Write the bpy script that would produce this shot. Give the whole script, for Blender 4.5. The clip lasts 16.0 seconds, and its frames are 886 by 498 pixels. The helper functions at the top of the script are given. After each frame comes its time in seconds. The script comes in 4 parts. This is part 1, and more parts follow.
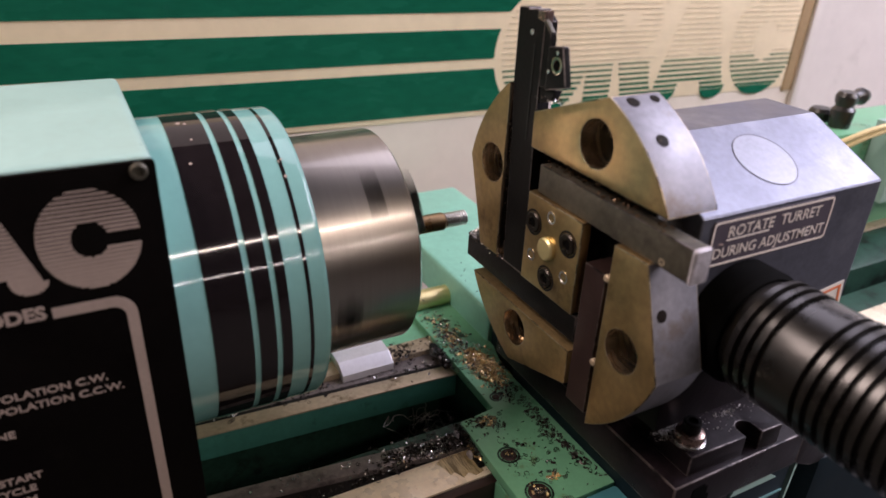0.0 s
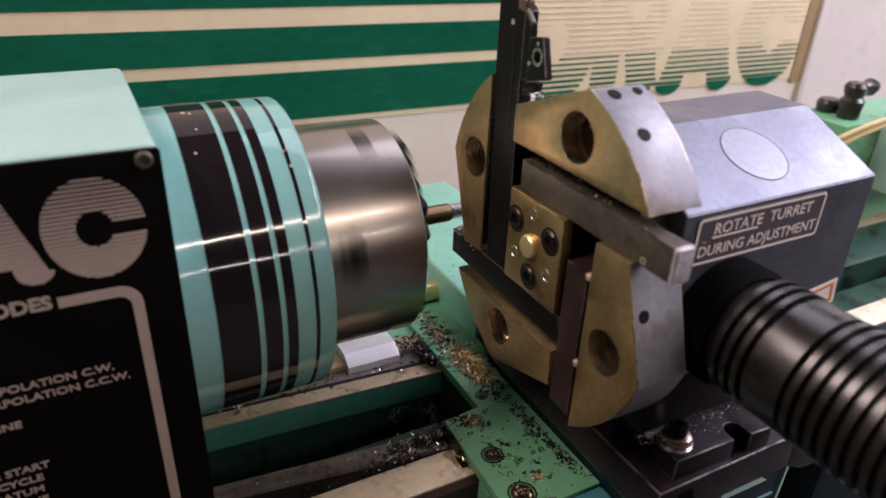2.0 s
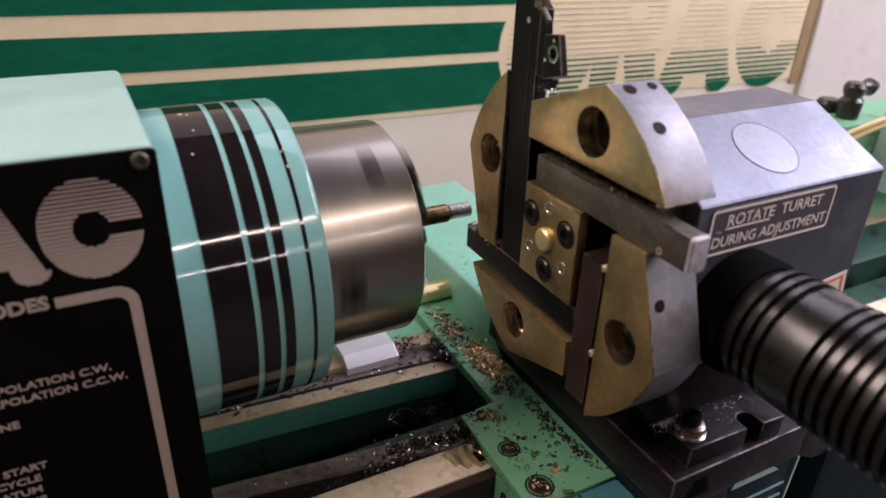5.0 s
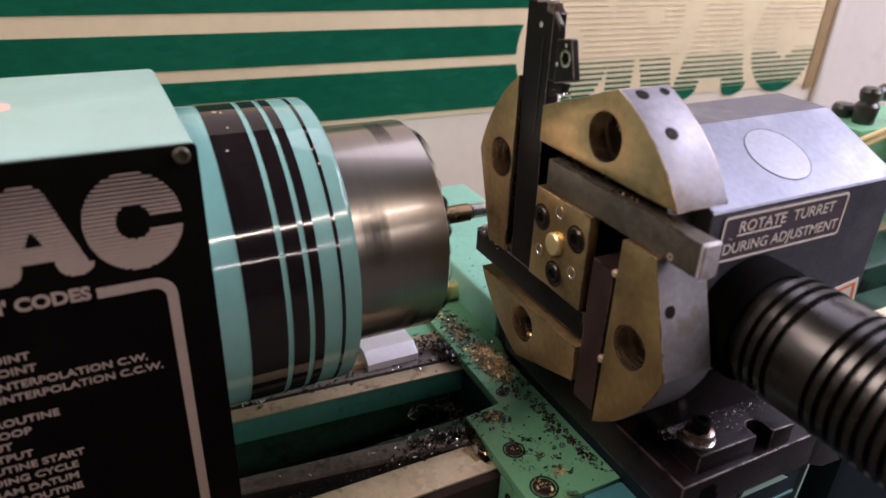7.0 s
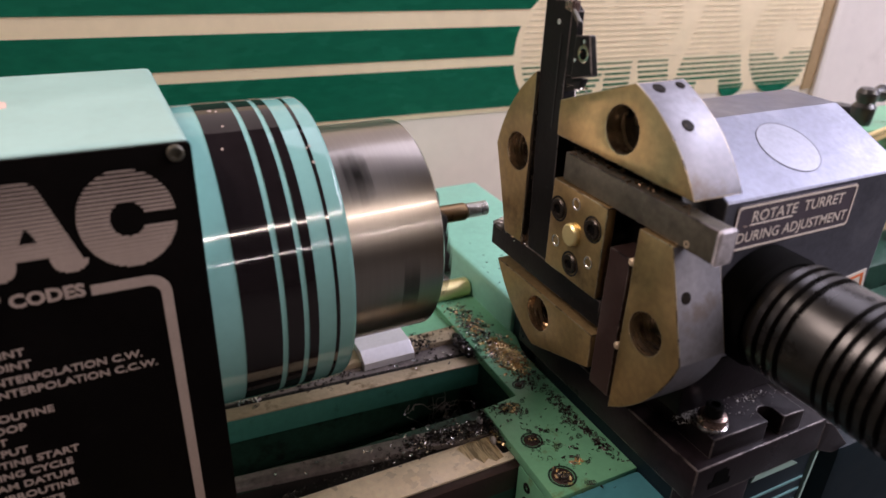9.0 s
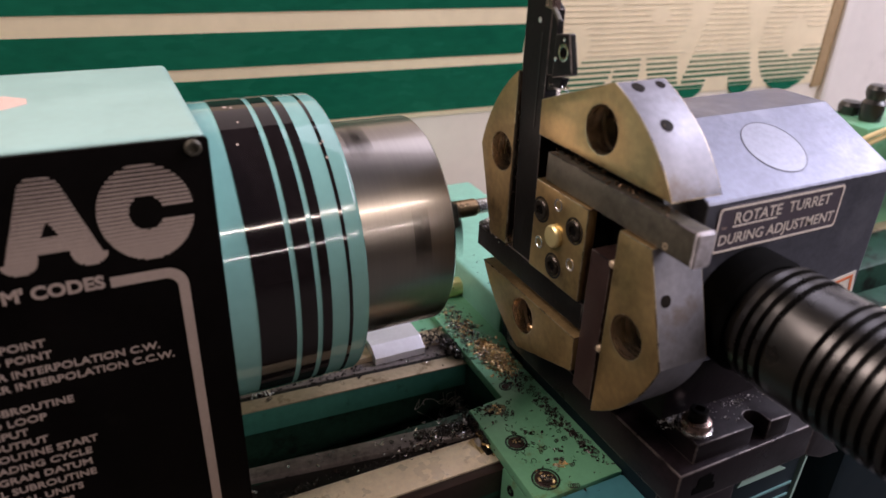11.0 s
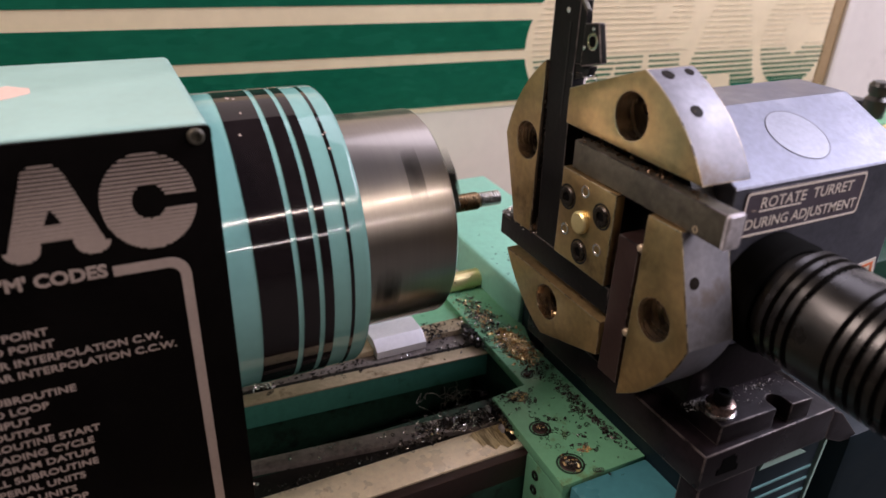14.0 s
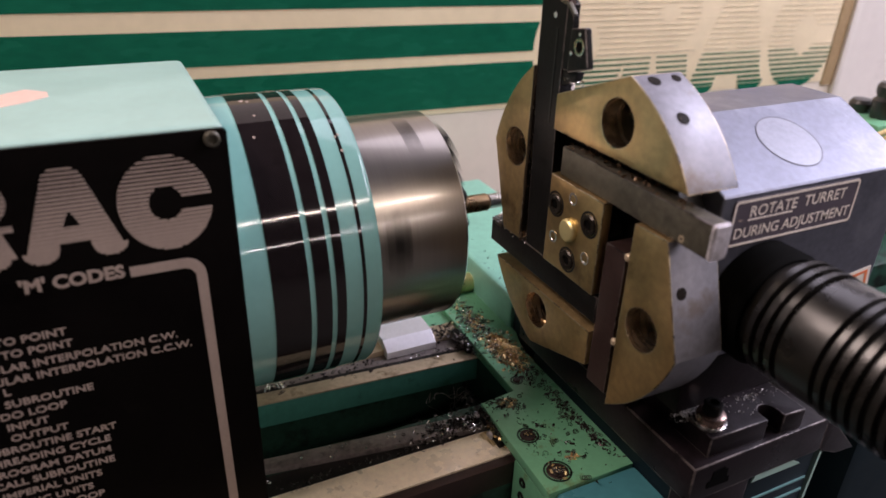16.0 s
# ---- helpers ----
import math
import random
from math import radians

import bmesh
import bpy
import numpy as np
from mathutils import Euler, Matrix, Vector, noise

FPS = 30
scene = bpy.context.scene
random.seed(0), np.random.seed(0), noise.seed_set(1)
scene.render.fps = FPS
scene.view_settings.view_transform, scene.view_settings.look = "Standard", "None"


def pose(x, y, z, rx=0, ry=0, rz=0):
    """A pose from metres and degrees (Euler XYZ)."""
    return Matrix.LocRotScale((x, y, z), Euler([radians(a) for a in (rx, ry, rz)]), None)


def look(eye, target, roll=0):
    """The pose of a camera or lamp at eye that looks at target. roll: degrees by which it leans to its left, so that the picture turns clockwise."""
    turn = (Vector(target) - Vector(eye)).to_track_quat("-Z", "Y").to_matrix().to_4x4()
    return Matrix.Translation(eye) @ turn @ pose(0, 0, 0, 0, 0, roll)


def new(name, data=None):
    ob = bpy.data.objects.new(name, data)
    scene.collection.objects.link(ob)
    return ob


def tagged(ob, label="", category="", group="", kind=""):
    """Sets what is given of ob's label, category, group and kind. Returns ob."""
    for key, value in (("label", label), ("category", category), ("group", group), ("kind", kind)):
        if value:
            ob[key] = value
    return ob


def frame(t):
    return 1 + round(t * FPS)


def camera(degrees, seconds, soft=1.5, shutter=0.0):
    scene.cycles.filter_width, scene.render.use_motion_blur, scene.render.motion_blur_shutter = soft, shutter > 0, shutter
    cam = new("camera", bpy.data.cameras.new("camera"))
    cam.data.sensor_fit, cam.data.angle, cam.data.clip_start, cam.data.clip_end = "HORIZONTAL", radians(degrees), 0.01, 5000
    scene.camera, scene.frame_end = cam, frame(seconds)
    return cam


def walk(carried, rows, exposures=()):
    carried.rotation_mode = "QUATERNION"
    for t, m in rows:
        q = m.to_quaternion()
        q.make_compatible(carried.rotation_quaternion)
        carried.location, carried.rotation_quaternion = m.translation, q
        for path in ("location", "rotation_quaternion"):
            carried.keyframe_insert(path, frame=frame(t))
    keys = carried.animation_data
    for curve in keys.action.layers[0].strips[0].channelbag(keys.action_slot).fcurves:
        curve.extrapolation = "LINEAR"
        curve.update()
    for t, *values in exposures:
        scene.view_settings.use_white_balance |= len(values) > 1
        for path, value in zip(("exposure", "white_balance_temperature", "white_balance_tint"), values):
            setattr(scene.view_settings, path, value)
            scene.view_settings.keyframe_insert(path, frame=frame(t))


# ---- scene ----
cam = camera(64.87, 16.0, soft=1.6, shutter=0.22)
PATH = [
    (0.0, -0.11990, -0.28214, 0.14837, 62.961, -2.347, -27.858),
    (0.5, -0.12331, -0.28412, 0.14759, 62.920, -2.438, -27.631),
    (1.0, -0.12276, -0.28284, 0.14491, 62.987, -2.589, -27.417),
    (1.5, -0.12180, -0.27995, 0.14518, 62.652, -2.546, -27.299),
    (2.0, -0.12004, -0.28120, 0.14621, 62.477, -2.153, -27.522),
    (2.5, -0.12112, -0.28435, 0.14580, 62.515, -2.066, -27.501),
    (3.0, -0.11868, -0.28561, 0.14524, 62.632, -1.942, -27.523),
    (3.5, -0.11731, -0.28250, 0.14391, 62.637, -1.776, -27.688),
    (6.0, -0.12326, -0.28333, 0.14610, 62.887, -2.136, -26.949),
    (6.5, -0.12720, -0.28175, 0.14451, 62.953, -2.269, -26.689),
    (7.0, -0.12814, -0.28490, 0.14550, 62.952, -2.138, -26.674),
    (7.5, -0.12742, -0.28770, 0.14559, 63.020, -1.947, -26.521),
    (8.0, -0.12576, -0.28689, 0.14579, 63.070, -1.947, -26.464),
    (8.5, -0.12679, -0.28519, 0.14600, 63.077, -1.998, -26.677),
    (9.0, -0.12649, -0.28792, 0.14458, 63.172, -2.117, -26.594),
    (11.5, -0.13001, -0.29085, 0.14423, 63.081, -1.798, -25.918),
    (12.0, -0.12986, -0.29132, 0.14497, 63.160, -1.767, -25.835),
    (12.5, -0.12870, -0.29010, 0.14646, 63.197, -1.702, -25.884),
    (13.0, -0.12880, -0.28864, 0.14335, 63.319, -1.816, -25.784),
    (13.5, -0.12958, -0.29068, 0.14190, 63.230, -1.863, -25.818),
    (14.0, -0.13065, -0.29174, 0.14116, 63.081, -1.944, -25.899),
    (14.5, -0.13076, -0.29079, 0.14310, 62.984, -1.847, -25.935),
    (15.0, -0.13200, -0.28962, 0.14370, 62.970, -1.957, -25.778),
    (15.5, -0.13497, -0.29068, 0.14285, 63.006, -1.850, -25.851),
    (16.0, -0.13362, -0.29298, 0.14225, 63.153, -1.721, -25.476),
]
walk(cam, [(r[0], pose(*r[1:])) for r in PATH], [(0.0, 0.10, 6560, 26), (16.0, 0.10, 6560, 26)])
cam.data.dof.use_dof, cam.data.dof.focus_distance, cam.data.dof.aperture_fstop = True, 0.34, 10.0

# ---------------------------------------------------------------- light
world = bpy.data.worlds.new("world")
scene.world = world
world.use_nodes = True
world.node_tree.nodes["Background"].inputs[0].default_value = (0.75, 0.85, 1.0, 1)
world.node_tree.nodes["Background"].inputs[1].default_value = 0.3
scene.view_settings.exposure = 0.0


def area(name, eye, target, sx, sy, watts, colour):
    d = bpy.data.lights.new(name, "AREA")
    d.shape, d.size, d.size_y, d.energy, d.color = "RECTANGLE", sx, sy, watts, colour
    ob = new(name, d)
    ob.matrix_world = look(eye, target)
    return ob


# twin strip lamps in front of the bench; added fills, without known source, over the headstock and towards the end
# of the room
area("strip_lamp", (0.55, -1.25, 1.06), (0.1, 0.0, 0.0), 1.7, 0.0101, 7.6, (1.0, 0.90, 0.74))
area("strip_lamp", (0.65, -1.30, 0.50), (0.1, 0.0, 0.0), 1.5, 0.006, 2.0, (1.0, 0.93, 0.82))
# the three wide lamps below are added to brighten tops, housing and board
area("overhead_fill", (-0.80, 0.14, 0.98), (0.0, 0.0, 0.0), 0.7, 0.5, 12.4, (1.0, 0.87, 0.73))
area("cool_fill", (0.76, 0.42, 1.20), (0.0, 0.0, 0.0), 0.8, 0.7, 4.0, (0.90, 0.90, 1.0))
area("cool_fill", (1.30, -0.35, 0.95), (0.25, 0.1, 0.0), 0.9, 0.8, 26.5, (0.85, 0.89, 1.0))

# ---------------------------------------------------------------- materials


def material(name, colour, rough=0.5, metal=0.0, vary=0.12, scale=60.0, bump=0.05, spots=None, spot_scale=25.0, spot_cut=0.62,
             rough_vary=0.1, coat=0.0, stretch=(1, 1, 1), aniso=0.0, spec=0.5):
    """Colour with fine grain, broad blotches and optional stains, with relief and uneven gloss."""
    m = bpy.data.materials.new(name)
    m.use_nodes = True
    nt = m.node_tree
    b = nt.nodes["Principled BSDF"]
    link = nt.links.new
    geo = nt.nodes.new("ShaderNodeTexCoord")
    mp = nt.nodes.new("ShaderNodeMapping")
    mp.inputs["Scale"].default_value = stretch
    link(geo.outputs["Object"], mp.inputs["Vector"])

    def noise_tex(s, detail=6.0, rough_=0.6):
        n = nt.nodes.new("ShaderNodeTexNoise")
        n.inputs["Scale"].default_value, n.inputs["Detail"].default_value, n.inputs["Roughness"].default_value = s, detail, rough_
        link(mp.outputs["Vector"], n.inputs["Vector"])
        return n

    fine, broad = noise_tex(scale * 8), noise_tex(scale, 4.0)
    add = nt.nodes.new("ShaderNodeMath")
    add.operation = "ADD"
    link(fine.outputs["Fac"], add.inputs[0])
    link(broad.outputs["Fac"], add.inputs[1])
    ramp = nt.nodes.new("ShaderNodeMapRange")
    ramp.inputs["From Min"].default_value, ramp.inputs["From Max"].default_value = 0.65, 1.35
    ramp.inputs["To Min"].default_value, ramp.inputs["To Max"].default_value = 1 - vary, 1 + vary
    link(add.outputs[0], ramp.inputs["Value"])
    mul = nt.nodes.new("ShaderNodeVectorMath")
    mul.operation = "SCALE"
    mul.inputs[0].default_value = colour
    link(ramp.outputs[0], mul.inputs["Scale"])
    out = mul.outputs[0]
    if spots:
        n = noise_tex(spot_scale, 7.0, 0.7)
        r = nt.nodes.new("ShaderNodeMapRange")
        r.inputs["From Min"].default_value, r.inputs["From Max"].default_value = spot_cut, spot_cut + 0.1
        link(n.outputs["Fac"], r.inputs["Value"])
        mix = nt.nodes.new("ShaderNodeMix")
        mix.data_type = "RGBA"
        link(r.outputs[0], mix.inputs["Factor"])
        link(out, mix.inputs["A"])
        mix.inputs["B"].default_value = (*spots, 1)
        out = mix.outputs["Result"]
    link(out, b.inputs["Base Color"])
    rr = nt.nodes.new("ShaderNodeMapRange")
    rr.inputs["From Min"].default_value, rr.inputs["From Max"].default_value = 0.3, 0.7
    rr.inputs["To Min"].default_value, rr.inputs["To Max"].default_value = max(0.03, rough - rough_vary), min(1, rough + rough_vary)
    link(broad.outputs["Fac"], rr.inputs["Value"])
    link(rr.outputs[0], b.inputs["Roughness"])
    b.inputs["Metallic"].default_value = metal
    b.inputs["Specular IOR Level"].default_value = spec
    b.inputs["Coat Weight"].default_value = coat
    b.inputs["Coat Roughness"].default_value = 0.05
    b.inputs["Anisotropic"].default_value = aniso
    if bump:
        bp = nt.nodes.new("ShaderNodeBump")
        bp.inputs["Strength"].default_value, bp.inputs["Distance"].default_value = bump, 0.0006
        link(fine.outputs["Fac"], bp.inputs["Height"])
        link(bp.outputs["Normal"], b.inputs["Normal"])
    return m


CYAN = material("cyan_paint", (0.335, 0.525, 0.48), 0.36, vary=0.06, scale=30, bump=0.08, spots=(0.22, 0.42, 0.36), spot_cut=0.68)
CYAN_GLOSS = material("cyan_gloss_paint", (0.20, 0.43, 0.41), 0.07, vary=0.06, scale=25, bump=0.02, coat=0.25, spots=(0.30, 0.50, 0.42), spot_cut=0.7)
TAPE = material("black_tape", (0.012, 0.009, 0.010), 0.06, vary=0.3, scale=40, bump=0.015, coat=0.2, rough_vary=0.02, spots=(0.03, 0.025, 0.025), spot_scale=120, spot_cut=0.70)
GREEN = material("green_paint", (0.155, 0.43, 0.255), 0.34, vary=0.10, scale=35, bump=0.12, spots=(0.13, 0.17, 0.06), spot_scale=38, spot_cut=0.58)
GREEN_PALE = material("pale_green_paint", (0.22, 0.52, 0.41), 0.4, vary=0.1, scale=30, bump=0.1, spots=(0.08, 0.24, 0.18), spot_scale=90, spot_cut=0.66)
# casting green; on the saddle web it is the shaded copy of GREEN
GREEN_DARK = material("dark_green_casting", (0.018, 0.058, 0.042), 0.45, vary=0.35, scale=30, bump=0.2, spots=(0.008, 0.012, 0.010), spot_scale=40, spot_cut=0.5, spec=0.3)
STEEL = material("turned_steel", (0.41, 0.375, 0.335), 0.30, 1.0, vary=0.05, scale=20, bump=0.0, stretch=(5, 0.15, 0.15), rough_vary=0.02, coat=0.7)
STEEL_BRIGHT = material("bright_steel", (0.85, 0.84, 0.82), 0.25, 0.9, vary=0.1, scale=60, bump=0.04)
TURRET = material("aged_turret_steel", (0.50, 0.355, 0.17), 0.42, 0.9, vary=0.2, scale=40, bump=0.06, spots=(0.25, 0.165, 0.085), spot_scale=30, spot_cut=0.60)
TURRET_RIM = material("ground_turret_rim", (0.238, 0.235, 0.264), 0.52, 0.75, vary=0.2, scale=50, bump=0.1, spots=(0.18, 0.155, 0.15), spot_scale=34, spot_cut=0.55)
BAR = material("black_oxide_tool_steel", (0.010, 0.0095, 0.0095), 0.42, 0.3, vary=0.35, scale=60, bump=0.18, spots=(0.05, 0.042, 0.034), spot_scale=110, spot_cut=0.66, spec=0.18)
BAR_GREY = material("worn_grey_tool_steel", (0.105, 0.096, 0.074), 0.46, 0.5, vary=0.4, scale=40, bump=0.18, spots=(0.075, 0.066, 0.055), spot_scale=34, spot_cut=0.52)
BAR_BROWN = material("brown_tool_steel", (0.044, 0.025, 0.023), 0.42, 0.4, vary=0.2, scale=60, bump=0.1, spots=(0.022, 0.013, 0.012), spot_scale=70)
SCREW = material("oily_screw_head", (0.035, 0.029, 0.024), 0.3, 0.6, vary=0.4, scale=90, bump=0.1)
# oily black parts, and the painted shade in holes and recesses
HUB = material("oily_black_and_recess_shade", (0.012, 0.011, 0.011), 0.45, 0.3, vary=0.3, scale=60, bump=0.1)
BRASS = material("pale_brass", (0.80, 0.68, 0.34), 0.35, 0.7, vary=0.08, scale=90, bump=0.04)
BRONZE = material("bronze_stud", (0.30, 0.20, 0.11), 0.3, 1.0, vary=0.12, scale=90, bump=0.03)
HOUSING = material("grey_turret_housing", (0.152, 0.158, 0.198), 0.42, 0.78, vary=0.22, scale=42, bump=0.10, spots=(0.198, 0.205, 0.245), spot_scale=30, spot_cut=0.53)
HOUSING_RUBBED = material("rubbed_housing_grey", (0.195, 0.202, 0.242), 0.40, 0.55, vary=0.18, scale=60, bump=0.06, spots=(0.155, 0.16, 0.198), spot_scale=60, spot_cut=0.56)
HOUSING_DARK = material("label_grey", (0.085, 0.070, 0.092), 0.45, 0.1, vary=0.12, scale=50, bump=0.04)
SCRIBE = material("scribed_line", (0.07, 0.065, 0.075), 0.5, 0.3, vary=0.4, scale=200, bump=0.0)
PLATE = material("black_plate", (0.0030, 0.0022, 0.0020), 0.55, vary=0.3, scale=40, bump=0.04, spots=(0.005, 0.004, 0.0035), spot_scale=60, spec=0.05)
PRINT = material("cream_print", (0.39, 0.302, 0.258), 0.6, vary=0.1, scale=80, bump=0.0)
RUBBER = material("black_rubber", (0.009, 0.008, 0.007), 0.30, vary=0.3, scale=60, bump=0.05, rough_vary=0.07, spec=0.85)
BLACK_BASE = material("blackened_cross_slide", (0.014, 0.0100, 0.0125), 0.34, 0.0, vary=0.35, scale=50, bump=0.12, spots=(0.008, 0.006, 0.007), spot_scale=60, spot_cut=0.52, spec=0.15)
# rubbed edges of dark steel; the paleness also paints their highlights
EDGE_STEEL = material("rubbed_highlight_edge", (0.15, 0.125, 0.12), 0.36, 0.6, vary=0.4, scale=160, bump=0.1, spots=(0.018, 0.015, 0.016), spot_scale=70, spot_cut=0.47)
EDGE_TURRET = material("rubbed_turret_edge", (0.55, 0.45, 0.29), 0.32, 0.9, vary=0.3, scale=120, bump=0.08, spots=(0.20, 0.14, 0.08), spot_scale=80, spot_cut=0.50)
# hole shade as near-black colour, with specks of the brown metal inside
GRUB = material("shaded_screw_hole", (0.010, 0.007, 0.005), 0.6, vary=0.5, scale=300, bump=0.1, spots=(0.10, 0.07, 0.04), spot_scale=330, spot_cut=0.60, spec=0.1)
STREAK = material("oily_streak", (0.58, 0.45, 0.24), 0.4, vary=0.3, scale=120, bump=0.05, spots=(0.16, 0.11, 0.035), spot_scale=420, spot_cut=0.47, stretch=(1, 0.10, 1))
STRAND = material("dull_grey_strand", (0.50, 0.47, 0.45), 0.5, 0.3, vary=0.3, scale=120, bump=0.0)
BORE = material("bored_turret_hole", (0.70, 0.59, 0.45), 0.24, 1.0, vary=0.2, scale=60, bump=0.06, stretch=(6, 1, 1))
COLLAR = material("coppery_collar", (0.40, 0.28, 0.24), 0.26, 0.9, vary=0.2, scale=60, bump=0.05)
STAIN = material("brown_oil_stain", (0.10, 0.105, 0.035), 0.4, vary=0.5, scale=150, bump=0.1, spots=(0.13, 0.33, 0.22), spot_scale=220, spot_cut=0.50)
WAY_TAN = material("worn_tan_way", (0.50, 0.40, 0.28), 0.42, 0.35, vary=0.2, scale=45, bump=0.12, spots=(0.20, 0.14, 0.08), spot_scale=70, spot_cut=0.56)
WAY_BRIGHT = material("scraped_pale_way", (0.95, 0.82, 0.64), 0.32, 0.2, vary=0.15, scale=45, bump=0.12, spots=(0.62, 0.48, 0.32), spot_scale=130, spot_cut=0.60)
LABEL_PRINT = material("pale_label_print", (0.78, 0.70, 0.64), 0.6, vary=0.08, scale=80, bump=0.0)
WORN = material("worn_bright_end", (0.62, 0.59, 0.64), 0.5, 0.4, vary=0.35, scale=70, bump=0.6, spots=(0.28, 0.26, 0.25), spot_scale=120, spot_cut=0.6)
WAY_GREY = material("dirty_grey_way", (0.22, 0.19, 0.185), 0.38, 0.4, vary=0.3, scale=60, bump=0.2, spots=(0.12, 0.10, 0.10), spot_scale=90, spot_cut=0.55)
ALU = material("milled_aluminium", (0.84, 0.83, 0.88), 0.4, 0.4, vary=0.06, scale=50, bump=0.05, spots=(0.5, 0.5, 0.55), spot_scale=110, spot_cut=0.66)
SIGN_CREAM = material("cream_sign_board", (0.90, 0.735, 0.51), 0.45, vary=0.07, scale=10, bump=0.03, spots=(0.50, 0.37, 0.22), spot_scale=9, spot_cut=0.63)
SIGN_GREEN = material("green_sign_paint", (0.002, 0.112, 0.062), 0.26, vary=0.20, scale=9, bump=0.02, spots=(0.02, 0.20, 0.14), spot_scale=14, spot_cut=0.66, stretch=(1, 1, 3), spec=0.14)
SIGN_EDGE = material("brown_board_edge", (0.42, 0.28, 0.15), 0.6, vary=0.15, scale=20, bump=0.1)
WALL = material("off_white_wall", (0.76, 0.69, 0.645), 0.7, vary=0.05, scale=6, bump=0.05, spots=(0.56, 0.50, 0.46), spot_scale=5, spot_cut=0.6)
WALL_DIM = material("dark_room_shell", (0.035, 0.027, 0.023), 0.8, vary=0.1, scale=4, bump=0.05)
FLOOR = material("grey_bench", (0.03, 0.028, 0.027), 0.6, vary=0.15, scale=15, bump=0.1)
SWARF_GOLD = material("golden_swarf", (1.0, 0.72, 0.38), 0.24, 0.6, vary=0.5, scale=120, bump=0.0)
SWARF_BROWN = material("brown_swarf", (0.20, 0.13, 0.08), 0.3, 0.6, vary=0.5, scale=120, bump=0.0)
SWARF_DARK = material("dark_oily_swarf", (0.045, 0.038, 0.036), 0.3, 0.55, vary=0.5, scale=120, bump=0.0)
SWARF_PALE = material("pale_swarf", (0.86, 0.84, 0.84), 0.2, 0.9, vary=0.3, scale=120, bump=0.0)
WIRE = material("yellow_wire", (0.75, 0.60, 0.30), 0.5, vary=0.1, scale=50, bump=0.0)
BLUE_LINE = material("dull_turquoise_line", (0.16, 0.36, 0.38), 0.45, vary=0.2, scale=60, bump=0.05)
BLUE_FACE = material("blue_green_paint", (0.06, 0.24, 0.28), 0.35, vary=0.12, scale=30, bump=0.05)
SPLASH = material("beige_splash_panel", (0.80, 0.70, 0.61), 0.6, vary=0.05, scale=8, bump=0.04, spots=(0.70, 0.58, 0.47), spot_scale=7, spot_cut=0.62)
FADED = material("faded_emblem_print", (0.60, 0.51, 0.37), 0.45, vary=0.08, scale=12, bump=0.0)
TEAL = material("teal_flange_paint", (0.045, 0.20, 0.165), 0.4, vary=0.15, scale=30, bump=0.06, spots=(0.02, 0.09, 0.06), spot_scale=40, spot_cut=0.6)
MATTE_BLACK = material("matte_black", (0.004, 0.004, 0.004), 0.8, vary=0.3, scale=40, bump=0.05, spec=0.03)
PEACH = material("worn_primer", (0.72, 0.50, 0.43), 0.6, vary=0.1, scale=60, bump=0.05)
COVER_DARK = material("dark_cover", (0.006, 0.015, 0.022), 0.5, vary=0.2, scale=30, bump=0.05, spec=0.2)
PAPER = material("white_tag_paper", (0.82, 0.76, 0.70), 0.6, vary=0.06, scale=40, bump=0.0)
STICKER = material("orange_label_paper", (0.80, 0.22, 0.08), 0.6, vary=0.06, scale=40, bump=0.0)

# ---------------------------------------------------------------- mesh helpers (millimetres in, metres out)
MM = 0.001


def part(name, bm, mat, parent=None, label="", smooth=30, edge=None):
    """One mesh object; bevelled edges may carry a worn material of their own."""
    bmesh.ops.recalc_face_normals(bm, faces=bm.faces)
    bmesh.ops.scale(bm, vec=(MM, MM, MM), verts=bm.verts)
    me = bpy.data.meshes.new(name)
    bm.to_mesh(me)
    bm.free()
    me.polygons.foreach_set("use_smooth", [True] * len(me.polygons))
    me.set_sharp_from_angle(angle=radians(smooth))
    me.materials.append(mat)
    me.materials.append(edge or mat)
    ob = new(name, me)
    if parent:
        ob.parent = parent
    if label:
        ob["label"] = label
    return ob


def thing(name, label, category, group="", kind=""):
    return tagged(new(name), label, category, group, kind)


def box(x0, x1, y0, y1, z0, z1, bev=0.6, bm=None, seg=2):
    b = bm or bmesh.new()
    t = bmesh.new()
    bmesh.ops.create_cube(t, size=1)
    bmesh.ops.scale(t, vec=(x1 - x0, y1 - y0, z1 - z0), verts=t.verts)
    bmesh.ops.translate(t, vec=((x0 + x1) / 2, (y0 + y1) / 2, (z0 + z1) / 2), verts=t.verts)
    if bev:
        bmesh.ops.bevel(t, geom=t.edges[:], offset=bev, segments=seg, affect="EDGES", profile=0.6, material=1)
    merge(b, t)
    return b


def merge(b, t):
    me = bpy.data.meshes.new("tmp")
    t.to_mesh(me)
    t.free()
    b.from_mesh(me)
    bpy.data.meshes.remove(me)


AX = {"x": lambda a, u, v: (a, u, v), "y": lambda a, u, v: (u, a, v), "z": lambda a, u, v: (u, v, a)}


